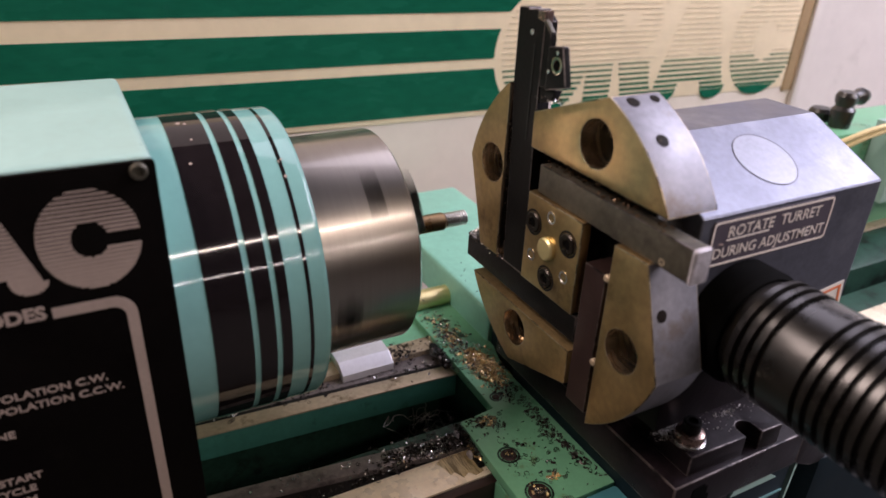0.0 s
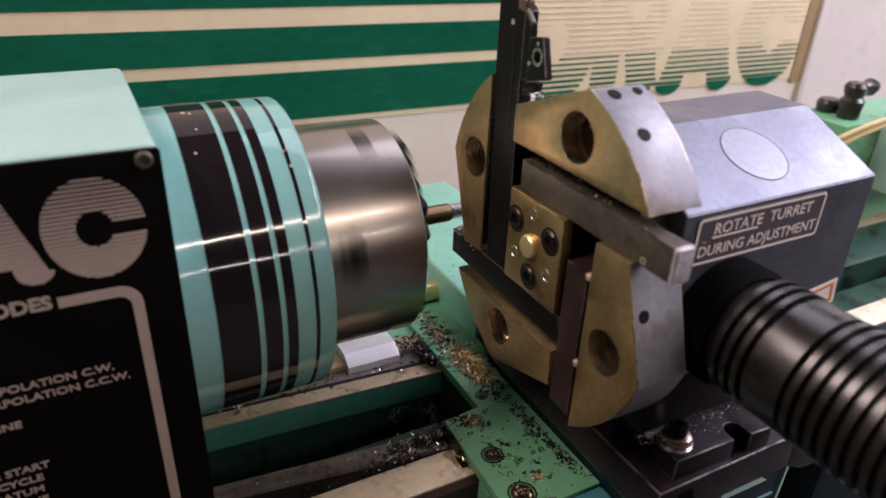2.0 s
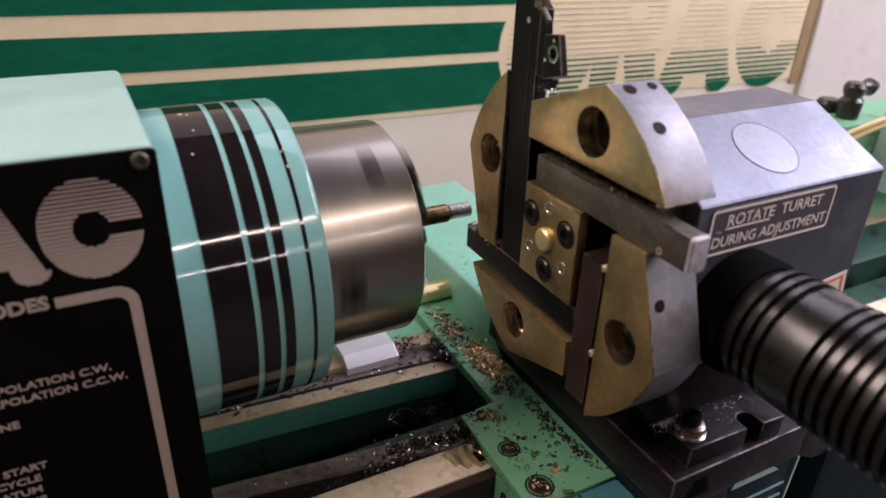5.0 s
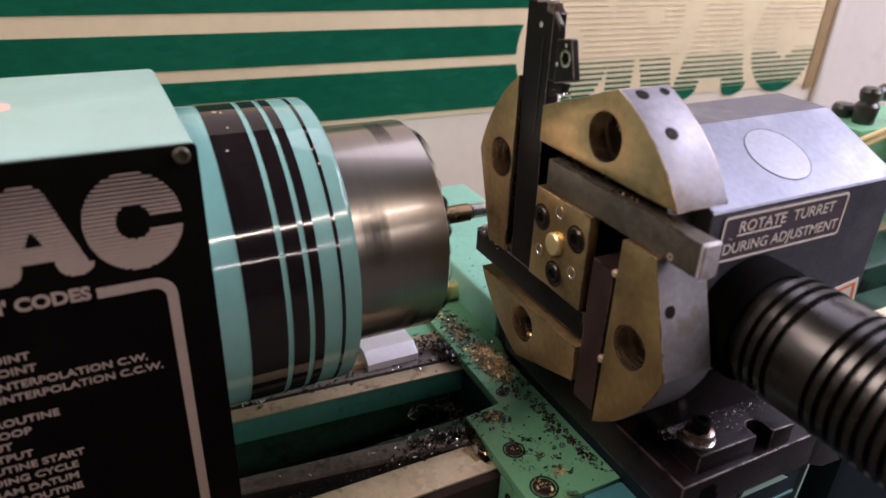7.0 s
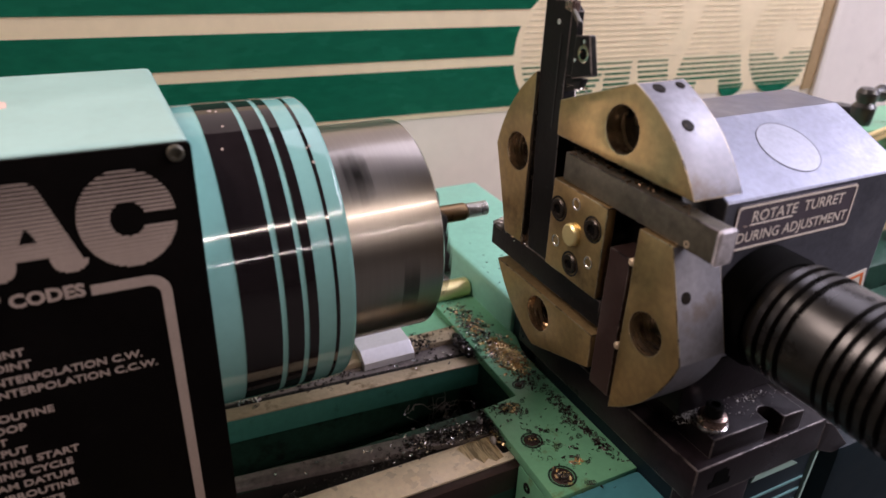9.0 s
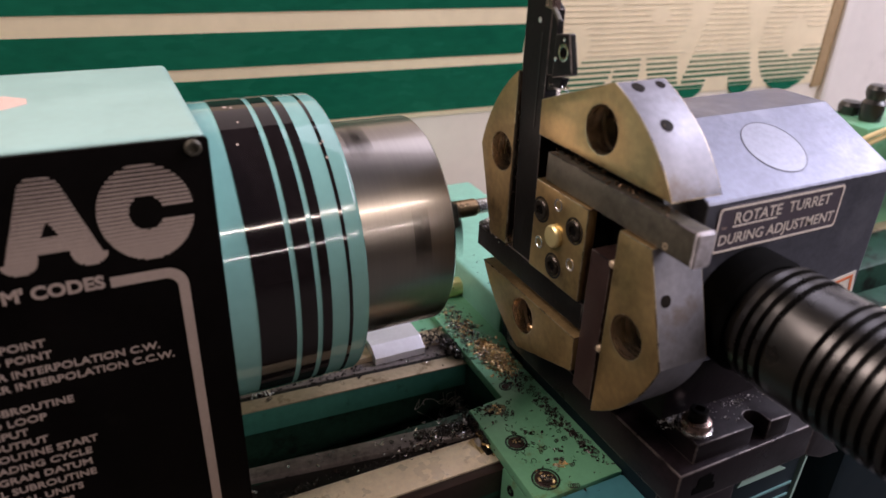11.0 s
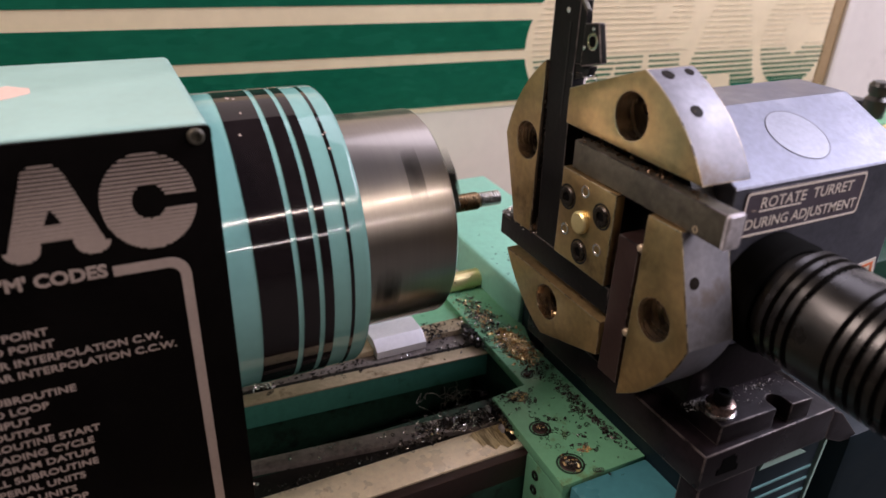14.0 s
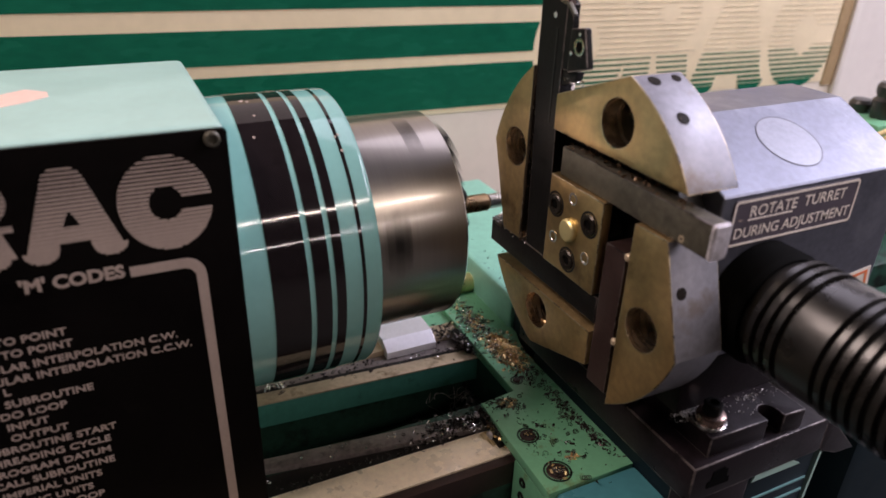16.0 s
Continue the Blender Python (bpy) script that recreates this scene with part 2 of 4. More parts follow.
def lathe(axis, profile, cu=0.0, cv=0.0, seg=64, bm=None, a0=0.0, a1=360.0):
    """Turns (along, radius) pairs about an axis through (cu, cv)."""
    b = bm or bmesh.new()
    full = abs(a1 - a0) >= 360
    n = seg if full else seg + 1
    rings = []
    for a, r in profile:
        if r <= 1e-6:
            rings.append([b.verts.new(AX[axis](a, cu, cv))])
        else:
            rings.append([b.verts.new(AX[axis](a, cu + r * math.cos(radians(a0 + (a1 - a0) * i / seg)),
                                               cv + r * math.sin(radians(a0 + (a1 - a0) * i / seg)))) for i in range(n)])
    for p, q in zip(rings, rings[1:]):
        for i in range(seg):
            j = (i + 1) % n
            if len(p) == 1 and len(q) == 1:
                continue
            if len(p) == 1:
                b.faces.new((p[0], q[i], q[j]))
            elif len(q) == 1:
                b.faces.new((p[i], q[0], p[j]))
            else:
                b.faces.new((p[i], q[i], q[j], p[j]))
    return b


def prism(axis, outline, a0, a1, holes=(), bev=0.0, bm=None):
    """A plate: an outline with holes, from a0 to a1 along the axis."""
    t = bmesh.new()
    edges = []
    for loop in (outline, *holes):
        vs = [t.verts.new(AX[axis](a0, u, v)) for u, v in loop]
        edges += [t.edges.new((vs[i], vs[(i + 1) % len(vs)])) for i in range(len(vs))]
    bmesh.ops.triangle_fill(t, use_beauty=True, use_dissolve=False, edges=edges)
    g = bmesh.ops.extrude_face_region(t, geom=t.faces[:])
    d = AX[axis](a1 - a0, 0, 0)
    bmesh.ops.translate(t, vec=d, verts=[e for e in g["geom"] if isinstance(e, bmesh.types.BMVert)])
    bmesh.ops.recalc_face_normals(t, faces=t.faces)
    if bev:
        sharp = [e for e in t.edges if len(e.link_faces) == 2 and e.calc_face_angle(0) > radians(40)]
        bmesh.ops.bevel(t, geom=sharp, offset=bev, segments=2, affect="EDGES", profile=0.6, material=1)
    b = bm or bmesh.new()
    merge(b, t)
    return b


def rounded(u0, u1, v0, v1, r, n=6):
    out = []
    for cu, cv, s in ((u1 - r, v1 - r, 0), (u0 + r, v1 - r, 90), (u0 + r, v0 + r, 180), (u1 - r, v0 + r, 270)):
        out += [(cu + r * math.cos(radians(s + 90 * i / n)), cv + r * math.sin(radians(s + 90 * i / n))) for i in range(n + 1)]
    return out


def text_mesh(name, body, m, size, mat, parent, wide=1.25, bold=0.0, align="LEFT", depth=0.15):
    """Raised printing; m is the pose in metres, sizes are millimetres."""
    c = bpy.data.curves.new(name, "FONT")
    c.body, c.size, c.align_x = body, size * MM, align
    c.offset, c.extrude = bold * MM, depth * MM
    c.resolution_u = 3
    o = bpy.data.objects.new(name, c)
    scene.collection.objects.link(o)
    me = bpy.data.meshes.new_from_object(o.evaluated_get(bpy.context.evaluated_depsgraph_get()))
    bpy.data.objects.remove(o)
    me.transform(m @ Matrix.Diagonal((wide, 1, 1, 1)))
    me.materials.clear()
    me.materials.append(mat)
    ob = new(name, me)
    ob.parent = parent
    return ob


def text_width(body, size):
    c = bpy.data.curves.new("probe", "FONT")
    c.body, c.size = body, size * MM
    o = bpy.data.objects.new("probe", c)
    scene.collection.objects.link(o)
    bpy.context.view_layer.update()
    w = o.dimensions.x / MM
    bpy.data.objects.remove(o)
    return w


def tube(points, r, seg=8, bm=None):
    """A round wire along points."""
    b = bm or bmesh.new()
    pts = [Vector(p) for p in points]
    rings = []
    for i, p in enumerate(pts):
        d = (pts[min(i + 1, len(pts) - 1)] - pts[max(i - 1, 0)]).normalized()
        u = d.orthogonal().normalized()
        if rings:
            prev = (rings[-1][0].co - pts[i - 1])
            u = (prev - d * prev.dot(d)).normalized()
        v = d.cross(u)
        rings.append([b.verts.new(p + r * (u * math.cos(2 * math.pi * k / seg) + v * math.sin(2 * math.pi * k / seg))) for k in range(seg)])
    for p, q in zip(rings, rings[1:]):
        for k in range(seg):
            b.faces.new((p[k], q[k], q[(k + 1) % seg], p[(k + 1) % seg]))
    b.faces.new(rings[0]), b.faces.new(rings[-1])
    return b


def curve_points(ctrl, n=24):
    """A smooth run through a few points (Catmull-Rom)."""
    c = [Vector(p) for p in ctrl]
    c = [c[0] * 2 - c[1], *c, c[-1] * 2 - c[-2]]
    out = []
    for i in range(1, len(c) - 2):
        for k in range(n):
            t = k / n
            out.append(0.5 * ((2 * c[i]) + (c[i + 1] - c[i - 1]) * t + (2 * c[i - 1] - 5 * c[i] + 4 * c[i + 1] - c[i + 2]) * t * t
                              + (3 * c[i] - c[i - 1] - 3 * c[i + 1] + c[i + 2]) * t ** 3))
    out.append(c[-2])
    return out


def cap_screw(parent, name, axis, a, u, v, r, h, face, mat=None, socket=True):
    """A socket-head screw: knurled head with a hexagon recess, its top at a facing along 'face' (+1 or -1)."""
    m = mat or BAR
    if socket:
        s = r * 0.52
        prof = [(a - face * h, 0), (a - face * h, r), (a - face * 0.5, r), (a, r - 0.5), (a, s), (a - face * h * 0.6, s), (a - face * h * 0.6, 0)]
    else:
        prof = [(a - face * h, 0), (a - face * h, r), (a - face * 0.5, r), (a, r - 0.5), (a, 0)]
    return part(name, lathe(axis, prof, u, v, 24), m, parent)

# ---------------------------------------------------------------- the room
def slab(name, x0, x1, y0, y1, z0, z1, mat, label, category):
    return tagged(part(name, box(x0, x1, y0, y1, z0, z1, 0), mat), label, category, kind="structure")


slab("floor", -2500, 3200, -2500, 1700, -300, -200, FLOOR, "dark grey bench top under the lathe", "bench top")
slab("wall_back", -2500, 3200, 228, 300, -200, 450, WALL, "off-white painted wall behind the machine", "wall")
slab("splash_panel", -420, 604, 219, 227.8, -200, -19, SPLASH, "beige splash panel below the sign board", "panel")
# unseen shell, added dark to keep out world light and bounce
slab("wall_front", -2500, 3200, -2600, -2500, -200, 2200, WALL_DIM, "unseen dark brown wall that holds fill light down", "wall")
slab("wall_side", -2600, -2500, -2500, 1700, -200, 2200, WALL_DIM, "unseen dark brown wall that holds fill light down", "wall")
slab("wall_end", 3200, 3300, -2500, 1700, -200, 2200, WALL_DIM, "unseen dark brown wall that holds fill light down", "wall")
slab("wall_far", -2500, 3200, 1700, 1800, -200, 2200, WALL_DIM, "unseen dark brown wall that holds fill light down", "wall")
slab("ceiling", -2600, 3300, -2600, 1800, 2200, 2300, WALL_DIM, "unseen dark ceiling that holds fill light down", "ceiling")



# ---------------------------------------------------------------- striped shapes of the emblem
def ring_shape(u, v):
    d = math.hypot(u * 1.0, v)
    return 0.16 < d * 0.5 < 0.5


def open_ring_shape(u, v):
    d = math.hypot(u, v)
    return 0.36 < d < 1.0 and not (u > 0 and abs(v + 0.02) < 0.13)


def wedge_shape(u, v):
    half = 0.30 + 0.70 * (1 - v) / 2
    if v < -0.75:
        return abs(abs(u) - 0.66) < 0.34 * math.sqrt(max(0, 1 - ((v + 0.75) / 0.25) ** 2))
    if v > 0.75:
        return abs(u) < 0.36 * math.sqrt(max(0, 1 - ((v - 0.75) / 0.25) ** 2)) + 0.02
    if abs(u) < 0.12 * (0.05 - v) / 0.25 + 0.02 and -0.25 < v < 0.05:
        return False
    return abs(u) < half and not (abs(u) < 0.30 and v < -0.62)


def arch_shape(u, v):
    if abs(u) > 1 or abs(v) > 1:
        return False
    if v > -0.1:
        bowl = math.hypot(max(0, u - 0.35) / 0.65, (v - 0.45) / 0.55)
        return bowl < 1 and not (math.hypot((u - 0.1) / 0.3, (v - 0.45) / 0.14) < 1)
    legs = -1 < u < -0.28 or (0.2 - 0.3 * (v + 0.1)) - 0.35 < u < 0.75 - 0.3 * (v + 0.1)
    if v < -0.8:
        return legs and abs(abs(u + 0.12) - 0.55) < 0.4 * math.sqrt(max(0, 1 - ((v + 0.8) / 0.2) ** 2))
    return legs or v > -0.22


def stripes(inside, cu, cv, hu, hv, pitch, thick0, thick1, y0, y1, parent):
    """Horizontal bars that fill a shape, thicker towards its foot."""
    n = int(2 * hv / pitch)
    for k in range(n):
        middle = -1 + (k + 0.5) / n * 2
        th = thick0 + (thick1 - thick0) * (middle + 1) / 2
        # each bar is laid in two strips, which round off its ends
        for half in (-0.25, 0.25):
            v = middle + half * th / hv
            run = None
            steps = 160
            for s in range(steps + 1):
                u = -1.02 + 2.04 * s / steps
                hit = inside(u, v) and s < steps
                if hit and run is None:
                    run = u
                if not hit and run is not None:
                    if u - run > 0.03:
                        part("emblem_bar", box(cu + run * hu, cu + u * hu, y0, y1, cv + v * hv - th / 4, cv + v * hv + th / 4, 0), PRINT, parent)
                    run = None


def bars(shape, cu, cv, hu, hv, parent):
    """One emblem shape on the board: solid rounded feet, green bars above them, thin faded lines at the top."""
    pitch = 4.9
    z = -0.79
    while z < 0.98:
        run = None
        for i in range(91):
            u = -1.02 + 2.04 * i / 90
            hit = i < 90 and shape(u, z)
            if hit and run is None:
                run = u
            if not hit and run is not None:
                if u - run > 0.04:
                    th = max(0.6, 2.7 - 3.0 * (z + 0.79))
                    part("emblem_bar", box(cu + run * hu, cu + u * hu, 217.5, 218.2, cv + z * hv - th / 2, cv + z * hv + th / 2, 0), SIGN_GREEN if z < -0.26 else FADED, parent)
                run = None
        z += pitch / hv
    open_runs = []
    for step in range(22):
        z = -1.0 + 0.17 * step / 21
        found, run = [], None
        for i in range(91):
            u = -1.02 + 2.04 * i / 90
            hit = i < 90 and shape(u, z)
            if hit and run is None:
                run = u
            if not hit and run is not None:
                found.append((z, run, u))
                run = None
        for f in found:
            for o in open_runs:
                if o[-1][0] < z and o[-1][1] < f[2] and f[1] < o[-1][2]:
                    o.append(f)
                    break
            else:
                open_runs.append([f])
    for o in open_runs:
        if len(o) > 3:
            outline = [(cu + u0 * hu, cv + z * hv) for z, u0, u1 in o] + [(cu + u1 * hu, cv + z * hv) for z, u0, u1 in reversed(o)]
            part("emblem_foot", prism("y", outline, 217.4, 218.2), SIGN_GREEN, parent)


# ---------------------------------------------------------------- sign board behind the lathe
def sign_board():
    t = thing("sign_board", "cream board painted with glossy green bands and a striped emblem", "sign board")
    part("board", box(-420, 576, 218, 224, -17.5, 190, 1.2), SIGN_CREAM, t)
    part("edge_strip", box(576.3, 593, 217, 224, -22, 190, 1.0), SIGN_EDGE, t, "brown wooden edge strip")
    part("edge_trim", box(593.3, 603, 214, 218.8, -45, 190, 1.0), WALL, t, "pale edge trim")

    def band(z0, z1):
        cx, cz, r = 254.5, 32, 57
        right = [(cx - math.sqrt(max(0, r * r - (z - cz) ** 2)) if abs(z - cz) < r else cx - 5, z) for z in np.linspace(z0, z1, 12)]
        part("painted_band", prism("y", [(-420, z1), (-420, z0), *right], 217.2, 218.2), SIGN_GREEN, t, "glossy dark green painted band")

    band(-12.6, 22.4), band(30.8, 54.4), band(67.9, 150)
    # upper bands go on over the emblem
    for shape, cu, hu in ((ring_shape, 252, 47), (arch_shape, 339, 41), (wedge_shape, 430, 52), (open_ring_shape, 530, 50)):
        bars(shape, cu, 34, hu, 56, t)
    t.matrix_world = pose(0, 0, 0, 0, 0.9, 0)
    return t


sign_board()


# ---------------------------------------------------------------- headstock and spindle housing
def headstock():
    t = thing("headstock", "pale turquoise painted lathe headstock with a black code plate", "headstock")
    part("casing", box(-330, -101.2, -63, 41, -118, 74, 3.2, seg=4), CYAN, t)
    part("worn_patch", prism("z", [(-190, -18), (-178, -21), (-167, -20), (-160, -16), (-153, -10), (-153.5, -3), (-161, 3), (-168, -2), (-180, -4), (-190, -1)], 73.9, 74.12), PEACH, t, "patch of paint worn to pink primer")
    plate = part("code_plate", prism("y", rounded(-329, -100.8, -116, 73, 1.5), -65.2, -63.2, bev=0.3), PLATE, t, "black code plate printed in cream")
    cap_screw(plate, "plate_screw", "y", -67.0, -105.8, 70.0, 2.7, 2.2, -1, BAR_GREY)
    y = -65.2
    stripes(open_ring_shape, -122.6, 50, 14.6, 16.6, 1.33, 1.40, 0.50, y - 0.25, y + 0.1, plate)
    stripes(wedge_shape, -151, 50.5, 15.2, 15.6, 1.33, 1.40, 0.50, y - 0.25, y + 0.1, plate)
    stripes(arch_shape, -182, 50.5, 15.2, 15.6, 1.33, 1.40, 0.50, y - 0.25, y + 0.1, plate)
    # rounded frame line
    outer, inner = rounded(-300, -112.9, -150, 29.0, 7), rounded(-297, -116.4, -147, 25.3, 4)
    part("frame_line", prism("y", [p for p in outer], y - 0.2, y + 0.1, holes=(inner,)), PRINT, plate)
    part("frame_gap", box(-200, -137.0, y - 0.35, y + 0.1, 24, 30.5, 0), PLATE, plate)

    stretch_ = 49.4 / text_width("INTERPOLATION C.C.W.", 4.5)
    code_stretch = 21.8 / text_width("CODES", 6.6)

    def line(body, x_right, z, size=3.9, bold=0.07, wide=stretch_ * 4.5 / 3.9):
        text_mesh("lettering", body, Matrix.Translation((x_right * MM, (y - 0.36) * MM, z * MM)) @ pose(0, 0, 0, 90), size, PRINT, plate, wide, bold, "RIGHT", 0.1)

    line("'M' CODES", -138.6, 26.0, 6.3, 0.26, code_stretch)
    rows = (("TO POINT", -159.4, 7.4), ("TO POINT", -158.4, 2.6), ("CIRCULAR INTERPOLATION C.W.", -125.6, -2.6), ("CIRCULAR INTERPOLATION C.C.W.", -121.3, -7.4),
            ("L", -179.7, -11.6), ("SUBROUTINE", -155.5, -16.6), ("DO LOOP", -164.7, -21.3), ("INPUT", -171.1, -26.0), ("OUTPUT", -166.0, -30.7),
            ("SUBROUTINE START", -151.2, -35.5), ("THREADING CYCLE", -154.0, -40.4), ("PROGRAM DATUM", -154.6, -45.3), ("CALL SUBROUTINE", -154.2, -50.2),
            ("IMPERIAL UNITS", -159.4, -55.2), ("METRIC UNITS", -163.2, -60.3), ("LOOP", -160.2, -65.0))
    for body, xr, z in rows:
        line(body, xr, z + 1.1)
    return t


headstock()


def spindle_housing():
    t = thing("spindle_housing", "turquoise cylindrical spindle housing banded with black tape", "spindle housing")
    part("drum", lathe("x", [(-104, 0), (-104, 65), (-48.6, 65), (-47.4, 64.7), (-46.7, 64.1), (-46.3, 63.2), (-46.3, 0)], seg=128), CYAN_GLOSS, t)
    for a, b in ((-90.7, -76.7), (-74.5, -68.2), (-66.1, -62.3)):
        part("tape_band", lathe("x", [(a, 65.0), (a, 65.28), (b, 65.28), (b, 65.0)], seg=128), TAPE, t, "glossy black tape band")
    # shadow of a shallow groove, painted as a slightly raised black band
    part("shadow_groove", lathe("x", [(-55.2, 64.9), (-55.2, 65.12), (-53.7, 65.12), (-53.7, 64.9)], seg=128), TAPE, t, "thin black line")
    # chips in the tape and the painted line
    for x, ang, size in ((-83.0, 84.8, 1.0), (-83.0, 73.6, 0.8), (-85.3, 85.9, 1.5), (-86.0, 62.1, 0.9), (-53.7, 59.3, 0.8), (-54.1, 52.4, 1.0), (-54.9, 58.5, 0.7)):
        bm = prism("x", [(0.3 * size, -0.7 * size), (0.7 * size, 0.1), (0.1, 0.8 * size), (-0.6 * size, 0.4 * size), (-0.5 * size, -0.4 * size)], 0, 0.12)
        bmesh.ops.transform(bm, matrix=Matrix.Rotation(radians(180 - ang), 4, "X") @ Matrix.Translation((x, 65.24, 0)) @ Matrix.Rotation(radians(90), 4, "Z"), verts=bm.verts)
        part("paint_chip", bm, PRINT, t, "pale chip in the tape")
    return t


spindle_housing()


# ---------------------------------------------------------------- chuck, jaws and work
def chuck():
    t = thing("lathe_chuck", "brushed steel three-jaw lathe chuck spinning on the spindle", "chuck")
    xs = [-47.0, -46.5] + [-45 + 1.25 * i for i in range(0, 35)] + [-1.4, -0.3, 0.0]
    seg = 180
    bm = bmesh.new()
    rows, inside = [], set()
    for xi, x in enumerate(xs):
        row = []
        for k in range(seg):
            a = 360 * k / seg
            r = 50.6 - max(0.0, x + 1.4) * 1.2
            slot = ((a + 60) % 120) - 60
            hole = (a % 120) - 60
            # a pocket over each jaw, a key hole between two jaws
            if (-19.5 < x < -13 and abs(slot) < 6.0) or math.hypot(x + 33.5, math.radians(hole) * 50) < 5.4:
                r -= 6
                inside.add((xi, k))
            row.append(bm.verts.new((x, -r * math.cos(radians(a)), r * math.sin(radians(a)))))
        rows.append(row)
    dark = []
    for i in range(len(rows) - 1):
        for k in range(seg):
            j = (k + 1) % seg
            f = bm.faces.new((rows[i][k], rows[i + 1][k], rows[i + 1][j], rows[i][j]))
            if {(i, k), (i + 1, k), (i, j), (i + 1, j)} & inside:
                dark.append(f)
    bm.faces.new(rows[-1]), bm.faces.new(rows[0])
    # shade inside pockets and key holes is painted on as black faces
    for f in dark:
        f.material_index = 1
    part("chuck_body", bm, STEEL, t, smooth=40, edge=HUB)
    for k in range(3):
        jaw = part("jaw", prism("y", [(-0.5, 5), (19.5, 5), (20, 6), (20, 12), (19, 13), (14.5, 13.5), (14.5, 24), (13.5, 25), (9.5, 25.5), (9.5, 36), (8.5, 37), (5.5, 37.5), (5.5, 45.5), (4.5, 46.5), (-0.5, 47)], -6, 6, bev=0.6), BAR, t, "dark worn stepped jaw")
        jaw.data.transform(Matrix.Rotation(radians(90 + 120 * k), 4, "X"))
    return t


CHUCK = chuck()


def stud():
    t = thing("threaded_stud", "bronze stud with a bright freshly cut thread held in the chuck", "workpiece")
    part("shank", lathe("x", [(4, 0), (4, 4.6), (35.4, 4.6), (36.2, 4.0), (36.2, 0)], seg=40), BRONZE, t)
    prof = [(36.0, 0), (36.0, 3.2)]
    p = 36.2
    while p < 47.4:
        prof += [(p + 0.05, 2.2), (p + 0.42, 2.2), (p + 0.72, 3.9), (p + 1.02, 3.9), (p + 1.32, 2.2)]
        p += 1.4
    prof += [(48.4, 3.0), (48.7, 2.6), (48.7, 0)]
    bm = lathe("x", prof, seg=40)
    # groove faces take a darker material in place of their shade
    for f in bm.faces:
        c = f.calc_center_median()
        f.material_index = 1 if math.hypot(c.y, c.z) < 2.4 and c.x < 47.4 else 0
    part("thread", bm, STEEL_BRIGHT, t, "bright cut thread with shade painted into its grooves", smooth=20, edge=BAR_GREY)
    return t


STUD = stud()


# ---------------------------------------------------------------- bed
def bed():
    t = thing("lathe_bed", "dark green cast lathe bed with dirty worn slideways", "lathe bed")
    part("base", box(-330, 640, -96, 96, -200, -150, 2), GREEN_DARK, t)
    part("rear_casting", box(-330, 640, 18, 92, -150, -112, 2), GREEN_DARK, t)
    def slant(y0, y1, z0, z1, x0=-330, x1=220, k0=-0.058, k1=None, bev=0.5):
        """A strip along the bed whose edges run slightly askew of the spindle."""
        k1 = k0 if k1 is None else k1
        return prism("z", [(x0, y0 + k0 * (x0 + 78)), (x1, y0 + k0 * (x1 + 78)), (x1, y1 + k1 * (x1 + 78)), (x0, y1 + k1 * (x0 + 78))], z0, z1, bev=bev)

    part("rear_flange", slant(4.1, 92, -113.2, -98.2, bev=1.0), TEAL, t, "teal painted flange")
    part("rear_way", slant(3.5, 13.0, -98.1, -97.0), WAY_TAN, t, "worn tan slideway")
    part("rear_way_inner", slant(16.0, 30.0, -98.1, -97.2), WAY_GREY, t, "dirty grey slideway")
    part("rear_way_seam", slant(13.1, 15.9, -98.1, -97.6, bev=0), HUB, t, "oily black seam")
    part("rear_way_raised", box(-30, 640, 20.4, 33, -98.0, -93.6, 1.0), WAY_TAN, t, "worn tan slideway")
    part("rear_rail", box(-30, 640, 33.3, 72, -98.0, -94.4, 1.0), GREEN, t, "green painted rail")
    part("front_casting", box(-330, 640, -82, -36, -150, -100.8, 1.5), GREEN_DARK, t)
    part("front_way_inner", prism("z", [(-330, -26), (-110, -34), (60, -50.5), (60, -57.6), (14, -57.6), (-110, -41), (-330, -33)], -100.5, -97.0, bev=0.7), WAY_GREY, t, "dark grey slideway strewn with chips")
    part("front_way", box(-330, 640, -77, -58, -100.5, -98.8, 0.6), WAY_BRIGHT, t, "worn tan slideway")
    part("groove", prism("z", [(-330, -57.8), (60, -57.8), (60, -53), (-330, -30)], -101.5, -100.4), HUB, t, "oily black groove")
    part("way_side", box(-330, 640, -82.4, -77.4, -113, -99.4, 0.5), BAR_BROWN, t, "oily brown side of the slideway")
    part("oil_streak", prism("z", [(5, -60.5), (8, -58.6), (24, -58.4), (24, -74), (19, -75.2), (16.5, -72), (13, -74), (10.5, -69), (8, -70), (7, -65)], -98.8, -98.74), STREAK, t, "oily brown streaks on the slideway")
    part("feed_shaft", lathe("x", [(-100, 0), (-100, 6.5), (75, 6.5), (76, 5.8), (76, 0)], 62, -86.5, 32), BRASS, t, "polished brassy feed shaft")
    # added block: stands in for the darkness right of the slide
    part("dark_filler", box(152, 640, -156, -97, -200, -74, 6), COVER_DARK, t, "added dark blue-black block that hides the bench")
    part("shaft_bearing", box(-104, -96, 52, 72, -98, -78, 1), GREEN_DARK, t)
    return t


bed()


def rest_block():
    t = thing("aluminium_block", "bright milled aluminium block lying on the rear slideway", "metal block")
    part("block_body", prism("x", [(20.5, -97.1), (38, -97.1), (38, -88), (22.5, -88), (15.2, -92.6), (15.2, -97.1)], -14.5, 16.5, bev=0.35), ALU, t, smooth=12)
    return t


rest_block()


